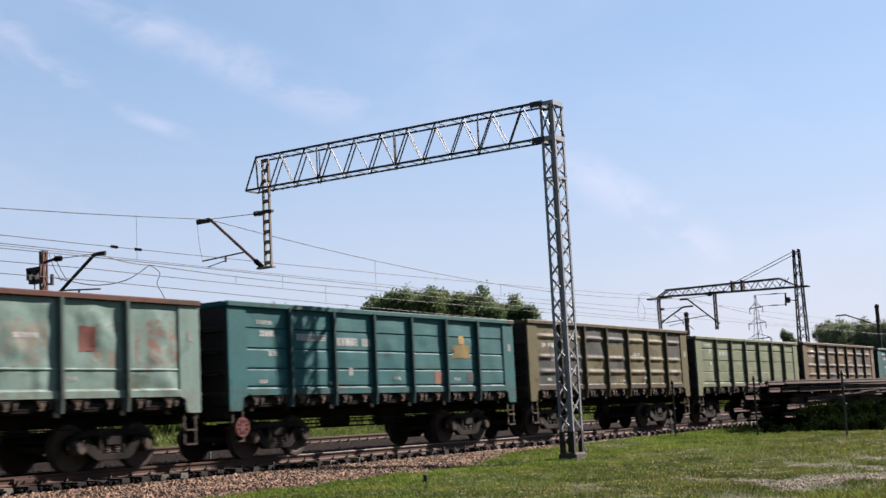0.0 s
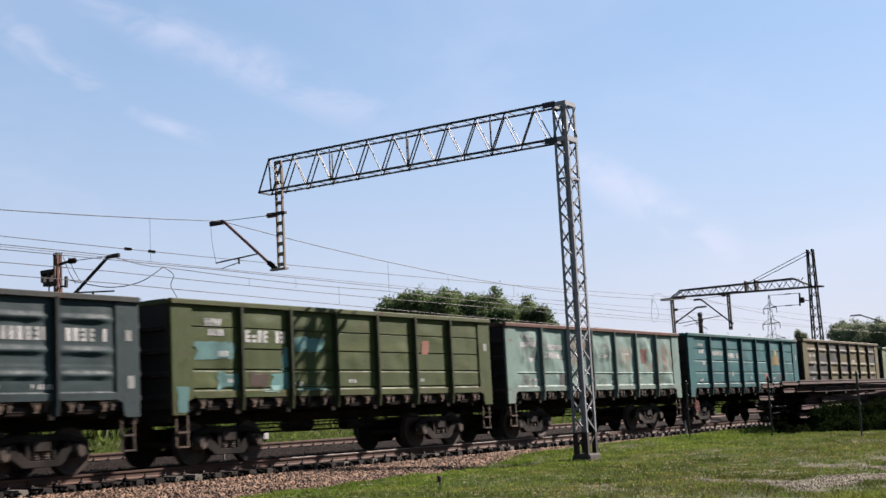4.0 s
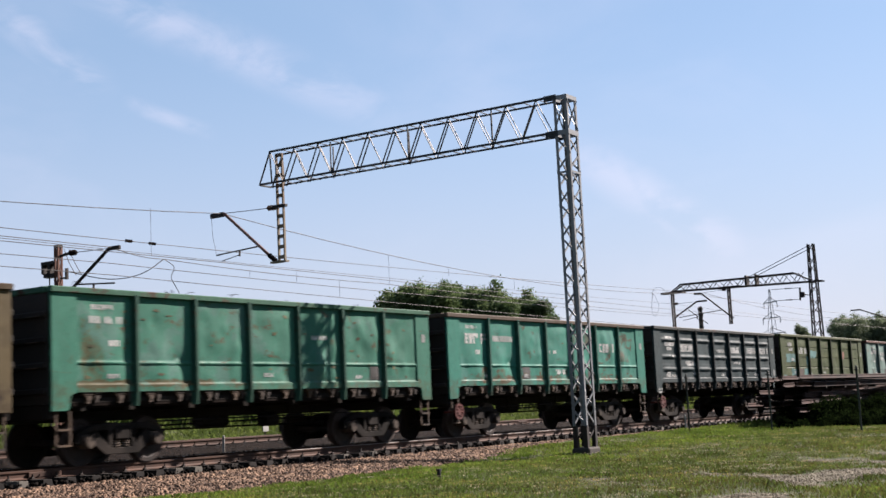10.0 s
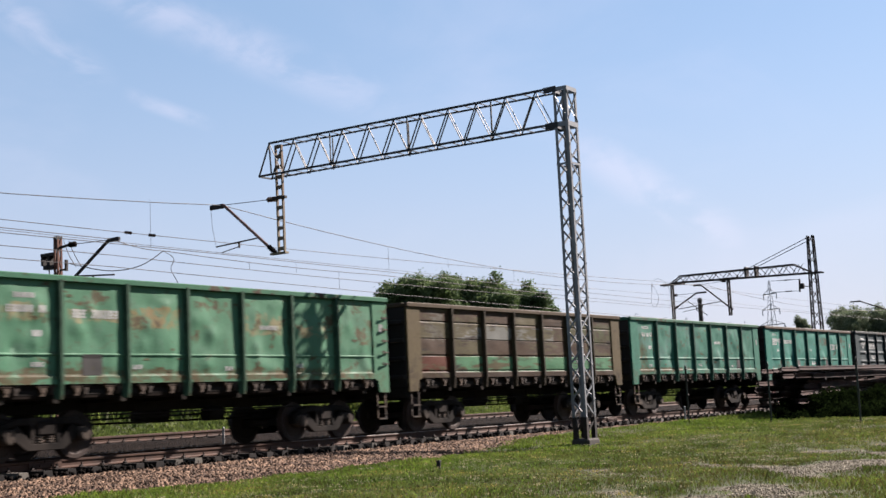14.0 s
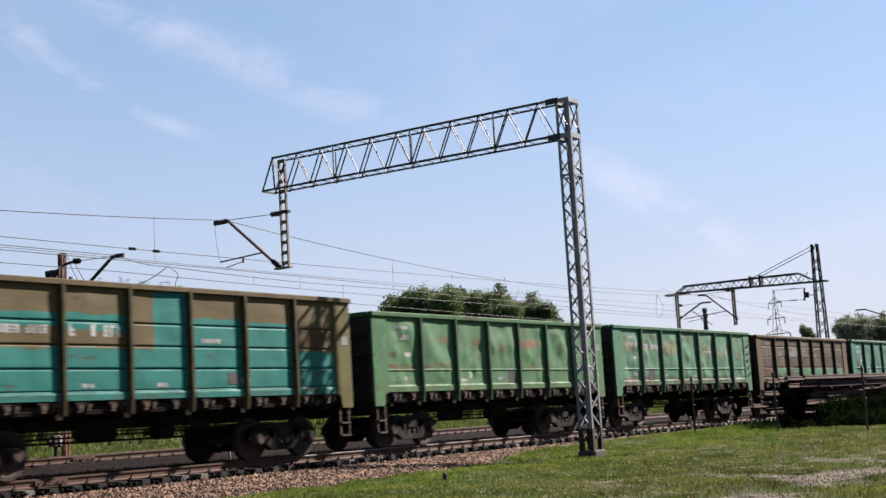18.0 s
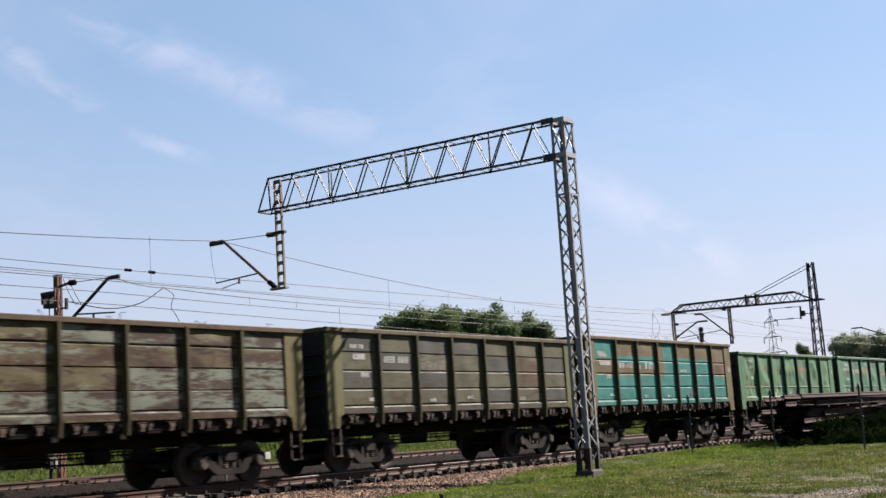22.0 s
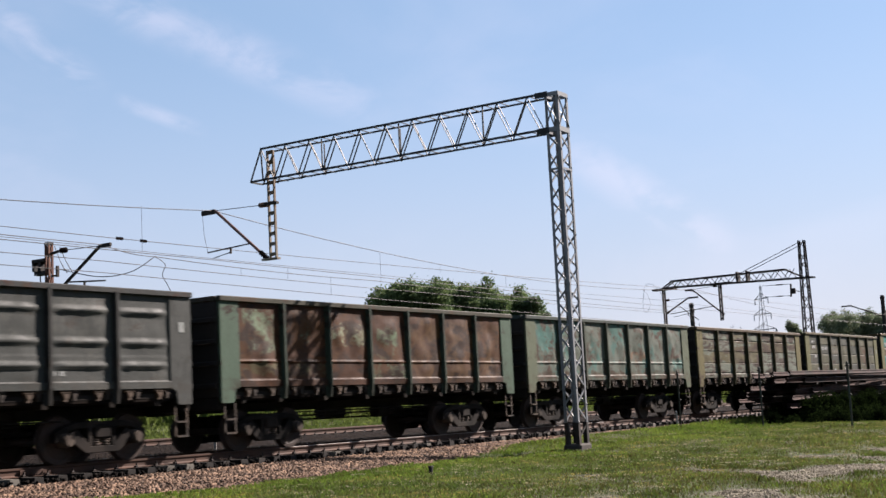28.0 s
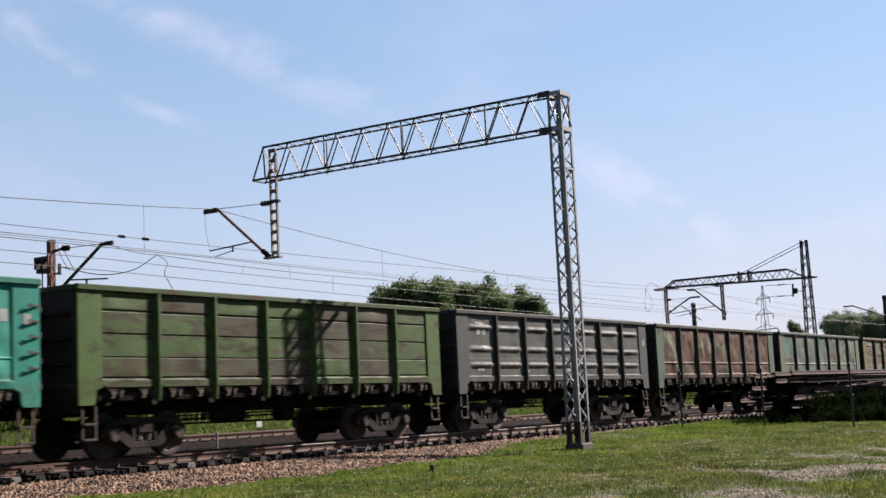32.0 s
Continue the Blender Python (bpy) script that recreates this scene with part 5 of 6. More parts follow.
    # hanging post of two channels with battens
    hx = (MX0 + MX1) / 2
    hanger = part("hanging_post", box(box(bmesh.new(), hx - 0.03, hx + 0.05, 5.65, 5.70, 5.90, 9.50), hx - 0.03, hx + 0.05, 5.90, 5.95, 5.90, 9.50), STEEL_OLD, g)
    for i in range(11):
        z = 6.05 + i * 0.34
        part("post_batten", box(bmesh.new(), hx - 0.035, hx + 0.055, 5.70, 5.90, z - 0.055, z + 0.055), STEEL_OLD, hanger)
    part("end_plate", box(bmesh.new(), hx - 0.08, hx + 0.1, 5.58, 6.25, 5.87, 5.93), STEEL_OLD, hanger)
    part("cross_clamp", box(bmesh.new(), hx - 0.05, hx + 0.07, 5.55, 6.12, 7.70, 7.78), STEEL_DARK, hanger)
    bm = box(bmesh.new(), MX0 - 0.05, MX1 + 0.06, MY0 - 0.06, MY1 + 0.06, -0.95, -0.40, 0.05)
    part("footing", bm, FOOTING, g, "dark weathered concrete footing block")
    return g


NEAR_GANTRY = build_near_gantry()


def cantilever(owner, x, base, knee, tip, tie_from, steady_at, steady_tip, label):
    """A sloping tube with a knee, a tie with an insulator, and a steady arm that holds the contact wire. All in the plane of x; points are (y, z)."""
    p = lambda a: Vector((x, a[0], a[1]))
    b, k = p(base), p(knee)
    c = part("catenary_arm", rod(bmesh.new(), b.lerp(k, 0.14), k, 0.052, 10), ARM_PAINT if owner == NEAR_GANTRY else STEEL_DARK, owner, label)
    part("insulator", insulator(bmesh.new(), b, b.lerp(k, 0.14), 0.095, 4), INSULATOR, c)
    part("end_bar", box(bmesh.new(), x - 0.05, x + 0.05, min(knee[0], tip[0]), max(knee[0], tip[0]), min(knee[1], tip[1]) - 0.05, max(knee[1], tip[1]) + 0.05, 0.015), STEEL_DARK, c)
    t = p(tie_from)
    part("tie_rod", rod(bmesh.new(), t, k, 0.012, 6), STEEL_DARK, c)
    part("insulator", insulator(bmesh.new(), t, t.lerp(k, 0.16), 0.095, 4), INSULATOR, c)
    s, e = p(steady_at), p(steady_tip)
    part("registration_tube", rod(bmesh.new(), s, e, 0.025, 8), STEEL_DARK, c)
    drop = s.lerp(e, 0.45)
    part("drop_bracket", bar(bmesh.new(), drop, drop - Vector((0, 0, 0.2)), 0.05), STEEL_DARK, c)
    part("steady_arm", rod(bmesh.new(), drop - Vector((0, 0, 0.15)), e + Vector((0, -0.25 * (1 if tip[0] > knee[0] else -1), -0.22)), 0.016, 6), STEEL_DARK, c)
    return c


cantilever(NEAR_GANTRY, 32.19, (6.15, 5.95), (8.41, 7.83), (9.02, 7.77), (6.08, 7.74), (6.88, 6.53), (8.80, 6.43), "red-brown tube arm with dark insulators hung from the boom")


def build_far_gantry():
    """The lattice portal arm farther down the line, with a stayed boom and two hanging posts."""
    g = tagged(empty("catenary_gantry", pose(0, 0, 0)), "dark steel lattice mast with a stayed boom and hanging posts", "gantry")
    x, y = 78.2, 2.9
    a, b = 0.34, 0.16
    A, B = square(x - a, x + a, y - a, y + a, -0.3), square(x - b, x + b, y - b, y + b, 9.95)
    for p, q in zip(A, B):
        part("mast_leg", bar(bmesh.new(), p, q, 0.07), STEEL_DARK, g)
    lattice(g, A, B, 16, 0.05, STEEL_DARK, "mast_brace", lace=0.042)
    for z in (7.62, 8.16):
        for dx in (-0.22, 0.22):
            part("boom_chord", bar(bmesh.new(), (x + dx, 2.3 if z < 8 else 4.0, z + (0.1 if z > 8 else 0)), (x + dx, 12.2 if z < 8 else 11.6, z + 0.25 if z < 8 else z + 0.1), 0.09), STEEL_DARK, g)
    for i in range(18):
        ya = 3.4 + i * 0.46
        z0, z1 = 7.62 + 0.25 * (ya - 2.3) / 9.9, 8.26
        for dx in (-0.22, 0.22):
            p, q = ((x + dx, ya, z0), (x + dx, ya + 0.46, z1)) if (i + (dx > 0)) % 2 else ((x + dx, ya, z1), (x + dx, ya + 0.46, z0))
            part("boom_brace", bar(bmesh.new(), p, q, 0.035), STEEL_DARK, g)
    for dx in (-0.2, 0.2):
        part("boom_brace", bar(bmesh.new(), (x + dx, 12.2, 7.87), (x + dx, 11.5, 8.26), 0.07), STEEL_DARK, g)
        part("boom_brace", bar(bmesh.new(), (x + dx, 3.1, 7.75), (x + dx, 4.1, 8.26), 0.07), STEEL_DARK, g)
        part("stay_rod", rod(bmesh.new(), (x + dx * 0.7, y + 0.15, 9.75 + dx * 0.7), (x + dx, 6.8 + dx * 1.8, 8.3), 0.022, 6), STEEL_DARK, g)
    for yy in (6.42, 7.06):
        part("stay_bracket", box(bmesh.new(), x - 0.28, x + 0.28, yy, yy + 0.12, 7.75, 8.42, 0.02), STEEL_DARK, g)
    for yy, z0 in ((8.37, 5.45), (12.22, 3.2)):
        bm = box(box(bmesh.new(), x - 0.06, x + 0.06, yy - 0.11, yy - 0.03, z0, 7.8), x - 0.06, x + 0.06, yy + 0.03, yy + 0.11, z0, 7.8)
        for i in range(6):
            box(bm, x - 0.07, x + 0.07, yy - 0.09, yy + 0.09, z0 + 0.1 + i * 0.4, z0 + 0.18 + i * 0.4)
        h = part("hanging_post", bm, STEEL_DARK, g)
        part("hanger_plate", box(bmesh.new(), x - 0.3, x + 0.3, yy - 0.8, yy + 0.7, 7.72, 7.84), STEEL_DARK, h)
    part("footing", box(bmesh.new(), x - 0.6, x + 0.6, y - 0.6, y + 0.6, -0.9, -0.25, 0.05), CONCRETE, g)
    return g


FAR_GANTRY = build_far_gantry()
# wire anchor beside the far mast: a yoke with two strain insulators and its pull rod
part("yoke_bar", bar(bmesh.new(), (78.2, 3.78, 7.34), (78.2, 3.82, 6.55), 0.09), STEEL_DARK, FAR_GANTRY)
part("yoke_weight", box(bmesh.new(), 78.1, 78.3, 3.52, 3.76, 6.72, 7.06, 0.03), STEEL_DARK, FAR_GANTRY)
part("pull_rod", rod(bmesh.new(), (78.2, 3.6, 6.9), (78.2, 3.1, 6.8), 0.025, 6), STEEL_DARK, FAR_GANTRY)
for za in (7.33, 6.62):
    part("strain_insulator", insulator(bmesh.new(), (78.2, 4.3, za + 0.02), (78.2, 4.75, za + 0.03), 0.05, 4), INSULATOR, FAR_GANTRY)
    part("pull_rod", rod(bmesh.new(), (78.2, 3.8, za), (78.2, 5.6, za + 0.05), 0.016, 6), STEEL_DARK, FAR_GANTRY)
cantilever(FAR_GANTRY, 78.2, (8.2, 5.81), (10.26, 7.59), (10.73, 7.56), (8.55, 7.68), (8.9, 6.4), (11.86, 6.15), "thin tube arm with insulators under the far boom")
cantilever(FAR_GANTRY, 78.2, (12.12, 6.2), (10.58, 7.07), (9.88, 7.08), (12.12, 7.06), (11.2, 6.6), (9.94, 5.6), "thin strutted arm on the far hanging post")


def build_left_mast():
    """A rusty lattice post beyond the second track, with its switch gear."""
    g = tagged(empty("catenary_mast", pose(0, 0, 0)), "rusty steel lattice post with a switch box beyond the second track", "mast")
    x, y, r = 27.3, 11.02, 0.07
    RUSTY = simple("rust_red_lattice", rgb(158, 104, 80), rgb(122, 78, 62), 3, 0.7, 0.0, 0.2)
    A, B = square(x - r, x + r, y - r, y + r, 0.0), square(x - r, x + r, y - r, y + r, 6.60)
    for p, q in zip(A, B):
        part("mast_leg", bar(bmesh.new(), p, q, 0.055), RUSTY, g)
    lattice(g, A, B, 13, 0.05, RUSTY, "mast_brace", lace=0.05)
    part("head_plate", box(bmesh.new(), x - r - 0.03, x + r + 0.03, y - r - 0.03, y + r + 0.03, 6.56, 6.64), STEEL_DARK, g)
    bm = box(bmesh.new(), x - 0.12, x + 0.12, 11.30, 11.42, 5.62, 6.10, 0.02)
    box(bm, x - 0.12, x + 0.12, 11.62, 11.72, 5.75, 6.10, 0.02)
    box(bm, x - 0.12, x + 0.12, 11.10, 11.72, 6.04, 6.14)
    box(bm, x - 0.12, x + 0.12, 11.10, 11.60, 5.62, 5.74)
    part("switch_frame", bm, STEEL_DARK, g)
    part("insulator", insulator(bmesh.new(), (x, 11.52, 5.74), (x, 11.52, 6.04), 0.06, 4), INSULATOR, g)
    part("bracket", bar(bmesh.new(), (x, 10.92, 6.27), (x, 10.45, 6.32), 0.07), STEEL_DARK, g)
    part("bracket", bar(bmesh.new(), (x, 10.92, 5.55), (x, 10.62, 5.55), 0.05), STEEL_DARK, g)
    part("bracket", bar(bmesh.new(), (x, 10.63, 5.50), (x, 10.63, 5.85), 0.08), STEEL_DARK, g)
    part("earth_pipe", rod(bmesh.new(), (x, 11.45, 0.0), (x, 11.45, 5.62), 0.02, 6), STEEL_DARK, g)
    part("footing", box(bmesh.new(), x - 0.45, x + 0.45, y - 0.45, y + 0.45, -0.5, 0.05, 0.04), CONCRETE, g)
    return g


LEFT_MAST = build_left_mast()
cantilever(LEFT_MAST, 27.3, (10.9, 4.85), (8.66, 6.27), (8.18, 6.25), (10.45, 6.32), (10.16, 5.29), (8.44, 5.17), "dark tube arm reaching over the second track")


def wire(points, r, label, name="overhead_wire", sag=0.0, n=12):
    """A wire through points; between two points it hangs by sag metres."""
    cu = bpy.data.curves.new(name, "CURVE")
    cu.dimensions, cu.bevel_depth, cu.bevel_resolution, cu.use_fill_caps = "3D", r, 1, True
    sp = cu.splines.new("POLY")
    pts = []
    for a, b in zip(points, points[1:]):
        a, b = Vector(a), Vector(b)
        for i in range(n):
            u = i / n
            pts.append(a.lerp(b, u) - Vector((0, 0, 4 * sag * u * (1 - u))))
    pts.append(Vector(points[-1]))
    if name == "jumper_cable":
        ends = [Vector(p) for p in (points[0], *points, points[-1])]
        pts = []
        for p0, p1, p2, p3 in zip(ends, ends[1:], ends[2:], ends[3:]):
            for i in range(8):
                u = i / 8
                pts.append(0.5 * (2 * p1 + (p2 - p0) * u + (2 * p0 - 5 * p1 + 4 * p2 - p3) * u**2 + (3 * p1 - p0 - 3 * p2 + p3) * u**3))
        pts.append(ends[-1])
    sp.points.add(len(pts) - 1)
    for q, v in zip(sp.points, pts):
        q.co = (*v, 1)
    cu.materials.append(WIRE)
    ob = tagged(new(name, cu), label, "wire")
    return ob


LINE_Y = 8.5
wire([(-60, LINE_Y, 7.6), (-12, LINE_Y, 7.75), (32.2, LINE_Y, 7.84), (78.2, LINE_Y + 1.6, 7.6), (124, LINE_Y, 7.6)], 0.014, "sagging carrier wire above the second track", "carrier_wire", 0.85, 16)
FEEDER = wire([(-60, 12.0, 7.6), (-14, 12.0, 7.55), (30, 12.0, 7.2), (78.2, 12.1, 7.9), (124, 12.2, 7.9)], 0.013, "long feeder wire strung to the far boom", "feeder_wire", 0.12)
wire([(-60, LINE_Y, 6.2), (-14, LINE_Y, 6.2), (32.2, LINE_Y, 6.15), (78.2, 10.0, 6.3), (124, LINE_Y, 6.3)], 0.013, "thin contact wire above the second track", "contact_wire", 0.03)
wire([(-40, LINE_Y, 6.6), (27.3, LINE_Y, 6.28), (29.44, LINE_Y, 6.07), (41, LINE_Y, 5.95), (78.2, 11.5, 6.3)], 0.013, "carrier wire held by the rusty post's arm", "carrier_wire", 0.08)
wire([(-40, LINE_Y, 5.75), (27.3, LINE_Y, 5.78), (41.5, LINE_Y, 5.64), (78.2, 11.9, 6.2)], 0.012, "lower contact wire of the third line", "contact_wire", 0.02)
wire([(-40, LINE_Y, 5.45), (27.3, LINE_Y, 5.42), (53.3, LINE_Y, 5.10), (90, 9.5, 5.0)], 0.012, "lowest wire above the second track", "contact_wire", 0.02)
wire([(-40, 12.5, 6.9), (27, 12.5, 6.95), (78.2, 12.4, 7.1), (124, 12.4, 7.0)], 0.010, "thin feeder wire beyond the tracks", "feeder_wire", 0.1)
for x, z0, z1 in ((28.9, 7.68, 6.16), (41.75, 7.10, 5.95), (46.1, 6.86, 6.55), (51.6, 6.72, 6.2), (18.0, 7.45, 6.18), (36.0, 6.12, 5.72), (38.5, 5.97, 5.28), (33.5, 6.0, 5.70)):
    wire([(x, LINE_Y, z0), (x, LINE_Y, z1)], 0.006, "thin vertical dropper between the wires", "dropper_wire", 0, 1)
wire([(27.3, 10.6, 5.75), (27.9, 9.4, 5.42), (28.6, 8.7, 5.55), (29.44, LINE_Y, 6.07)], 0.016, "slack jumper cable from the rusty post", "jumper_cable", 0.05, 6)
wire([(29.44, LINE_Y, 6.07), (29.88, LINE_Y, 5.85), (29.75, LINE_Y, 5.5), (29.95, LINE_Y, 5.2), (30.11, LINE_Y, 4.98)], 0.012, "loose cable hanging from the wires", "jumper_cable", 0.03, 5)
wire([(32.19, 9.0, 7.74), (32.19, 8.95, 7.1), (32.19, 8.80, 6.43)], 0.007, "thin slack wire hanging from the near arm", "dropper_wire", 0, 4)
for dy, z in ((0.0, 6.5), (0.25, 6.45)):
    wire([(27.3, 10.75 - dy, z), (27.3, 10.5 - dy, 6.0), (27.4, 10.3 - dy, 5.6)], 0.012, "short bent lead on the rusty post", "jumper_cable", 0.08, 5)
wire([(76.3, 12.82, 7.2), (76.3, 12.78, 7.76), (76.3, 12.48, 8.06), (76.3, 12.13, 7.99), (76.3, 11.77, 7.67), (76.3, 11.57, 7.22), (76.3, 11.57, 6.17)], 0.009, "arched jumper cable near the far boom", "jumper_cable", 0, 1)
wire([(76.3, 12.7, 7.76), (76.3, 12.89, 6.86), (76.3, 12.78, 6.27), (76.3, 12.53, 6.4), (76.3, 12.38, 6.82), (76.3, 12.53, 7.38), (76.3, 12.78, 7.7)], 0.009, "loop of jumper cable near the far boom", "jumper_cable", 0, 1)
for x, z in ((31.2, 7.21), (32.32, 7.21)):
    part("line_insulator", insulator(bmesh.new(), (x - 0.16, 12.0, z), (x + 0.16, 12.0, z), 0.06, 4), INSULATOR, FEEDER)


def far_mast(x, y, z0, top, label, arm=None):
    """A plain concrete line mast farther off."""
    m = tagged(empty("catenary_mast", pose(x, y, z0)), label, "mast")
    part("shaft", rod(bmesh.new(), (0, 0, -0.4), (0, 0, top - z0), 0.24, 10, 0.18), STEEL_DARK, m)
    part("head_band", rod(bmesh.new(), (0, 0, top - z0 - 0.3), (0, 0, top - z0 - 0.15), 0.23, 10), STEEL_DARK, m)
    if arm:
        part("arm", rod(bmesh.new(), (0, 0, top - z0 - 2.0), (0, arm[0], arm[1] - z0), 0.06, 8), STEEL_DARK, m)
        part("arm_tip", rod(bmesh.new(), (0, arm[0] - 0.1, arm[1] - z0), (0, arm[0] + 0.9, arm[1] - z0), 0.07, 8), STEEL_DARK, m)
    return m


far_mast(105.0, 21.4, 0.0, 8.8, "slim dark line mast far behind the gantry")
far_mast(125.0, 10.4, 0.0, 9.4, "slim dark line mast far down the tracks", (3.0, 8.65))


def power_pylon(x, y, h, w, label):
    """A lattice tower of a power line, on four legs, with three pairs of arms."""
    p = tagged(empty("power_pylon", pose(x, y, -0.5, 0, 0, 62)), label, "pylon")
    A, B, C = square(-w, w, -w, w, 0), square(-w * 0.28, w * 0.28, -w * 0.28, w * 0.28, h * 0.58), square(-0.2, 0.2, -0.2, 0.2, h)
    for lo, hi, n in ((A, B, 6), (B, C, 7)):
        for a, b in zip(lo, hi):
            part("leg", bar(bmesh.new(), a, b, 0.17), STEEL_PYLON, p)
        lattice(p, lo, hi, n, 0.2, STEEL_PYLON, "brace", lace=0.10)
    for z, reach in ((h * 0.60, w * 1.5), (h * 0.74, w * 1.05), (h * 0.88, w * 0.8)):
        for s in (-1, 1):
            bm = bar(bmesh.new(), (0, 0, z), (s * reach, 0, z), 0.35)
            bar(bm, (0, 0, z + h * 0.05), (s * reach, 0, z), 0.2)
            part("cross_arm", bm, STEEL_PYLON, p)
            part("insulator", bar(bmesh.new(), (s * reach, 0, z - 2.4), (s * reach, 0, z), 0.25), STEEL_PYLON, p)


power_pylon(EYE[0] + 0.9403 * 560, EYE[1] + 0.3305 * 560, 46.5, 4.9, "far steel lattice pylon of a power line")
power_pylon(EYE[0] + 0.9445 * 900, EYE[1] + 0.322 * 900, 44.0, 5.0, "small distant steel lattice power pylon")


# ---- trees and bushes ----
def crown_mesh(name, lobes, count, size, material, seed, loose=1.5):
    """A crown of many small leaves gathered in clumps on uneven lobes: (x, y, z, radius, flatness)."""
    rng = np.random.default_rng(seed)
    w = np.array([l[3] ** 2 for l in lobes])
    pick = rng.choice(len(lobes), size=count // 14, p=w / w.sum())
    L = np.array(lobes)[pick]
    d = rng.normal(size=(len(L), 3))
    d /= np.linalg.norm(d, axis=1)[:, None]
    d[:, 2] = np.where(d[:, 2] < -0.6, -d[:, 2], d[:, 2])
    rr = L[:, 3] * rng.uniform(0.45, 1.12, len(L)) ** 0.6
    clump = L[:, :3] + d * rr[:, None] * np.stack([np.ones(len(L)), np.ones(len(L)), L[:, 4]], 1)
    c = np.repeat(clump, 14, 0) + rng.normal(0, size * loose, (len(L) * 14, 3))
    n = rng.normal(size=c.shape) + np.repeat(d, 14, 0) * 0.8 + [0, 0, 0.4]
    n /= np.linalg.norm(n, axis=1)[:, None]
    t = np.cross(n, rng.normal(size=c.shape))
    t /= np.linalg.norm(t, axis=1)[:, None]
    b = np.cross(n, t)
    s = size * rng.uniform(0.6, 1.3, (len(c), 1))
    v = np.stack([c - t * s, c - b * s * 0.55 + n * s * 0.15, c + t * s, c + b * s * 0.55 + n * s * 0.15], 1).reshape(-1, 3)
    f = np.arange(len(v)).reshape(-1, 4)
    return fast_mesh(name, v, f, material)


def build_tree(x, y, z0, height, spread, seed, material, label, leaves=5200, name="tree"):
    rng = random.Random(seed)
    t = tagged(empty(name, pose(x, y, z0)), label, "tree" if name == "tree" else "bush")
    bm = bmesh.new()
    lean = Vector((rng.uniform(-0.3, 0.3), rng.uniform(-0.3, 0.3), 0))
    top = lean + Vector((0, 0, height * 0.72))
    rod(bm, (0, 0, -0.3), lean * 0.5 + Vector((0, 0, height * 0.36)), 0.03 * height, 8, 0.02 * height)
    rod(bm, lean * 0.5 + Vector((0, 0, height * 0.36)), top, 0.02 * height, 8, 0.006 * height)
    lobes = []
    for i in range(17):
        a = 2.4 * i + rng.uniform(-0.4, 0.4)
        h = height * (0.26 + 0.55 * (i / 16))
        reach = spread * (1.0 - 0.55 * abs(i / 16 - 0.35)) * rng.uniform(0.55, 0.95)
        tip = Vector((reach * math.cos(a), reach * math.sin(a), h + rng.uniform(0.0, 0.12) * height))
        rod(bm, lean * (h / height) + Vector((0, 0, h * 0.85)), tip, 0.009 * height, 5, 0.003 * height)
        lobes.append((*tip, spread * rng.uniform(0.27, 0.44), rng.uniform(0.75, 1.05)))
    lobes.append((lean.x, lean.y, height * 0.86, spread * 0.36, 1.1))
    for i in range(5):
        a = rng.uniform(0, 6.28)
        lobes.append((lean.x + spread * 0.5 * math.cos(a), lean.y + spread * 0.5 * math.sin(a), height * rng.uniform(0.84, 0.96), spread * rng.uniform(0.14, 0.22), 1.5))
    lobes.append((lean.x, lean.y, height * 0.6, spread * 0.6, 1.0))
    part("trunk", bm, BARK, t)
    part("crown", crown_mesh("crown", lobes, leaves, 0.105, material, seed, 1.8), None, t)
    return t


def polar(dx, dy, d):
    """A place d metres from the camera on the bearing (dx, dy)."""
    k = math.hypot(dx, dy)
    return EYE[0] + d * dx / k, EYE[1] + d * dy / k


for i, (bearing, d, h, s, mat) in enumerate([
    (35.75, 97, 9.1, 1.7, LEAF), (35.2, 96, 9.6, 2.0, LEAF), (34.6, 99, 9.6, 2.0, LEAF_DARK), (33.9, 95, 8.9, 2.2, LEAF), (33.1, 98, 9.4, 2.2, LEAF_DARK), (32.4, 101, 9.4, 2.2, LEAF_DARK),
    (31.75, 98, 9.4, 2.0, LEAF), (31.2, 96, 8.3, 1.9, LEAF), (30.6, 99, 7.9, 1.9, LEAF_DARK), (30.05, 101, 8.8, 1.8, LEAF), (29.5, 98, 8.4, 1.5, LEAF_DARK), (29.0, 100, 7.2, 1.2, LEAF)]):
    x, y = polar(math.cos(radians(bearing)), math.sin(radians(bearing)), d)
    build_tree(x, y, float(ground_z(x, y)), h, s, 40 + i, mat, "leafy green tree in a row beyond the tracks", 28000)
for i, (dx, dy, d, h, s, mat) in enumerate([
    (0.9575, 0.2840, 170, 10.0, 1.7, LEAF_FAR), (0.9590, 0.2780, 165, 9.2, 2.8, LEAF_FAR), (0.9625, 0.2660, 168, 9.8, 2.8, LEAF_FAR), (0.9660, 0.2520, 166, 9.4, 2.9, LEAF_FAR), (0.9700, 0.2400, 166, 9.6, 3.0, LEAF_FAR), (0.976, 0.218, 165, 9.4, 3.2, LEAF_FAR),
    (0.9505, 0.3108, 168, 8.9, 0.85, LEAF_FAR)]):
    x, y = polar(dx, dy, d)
    build_tree(x, y, float(ground_z(x, y)), h, s, 70 + i, mat, "pale hazy green tree far down the line", 18000)


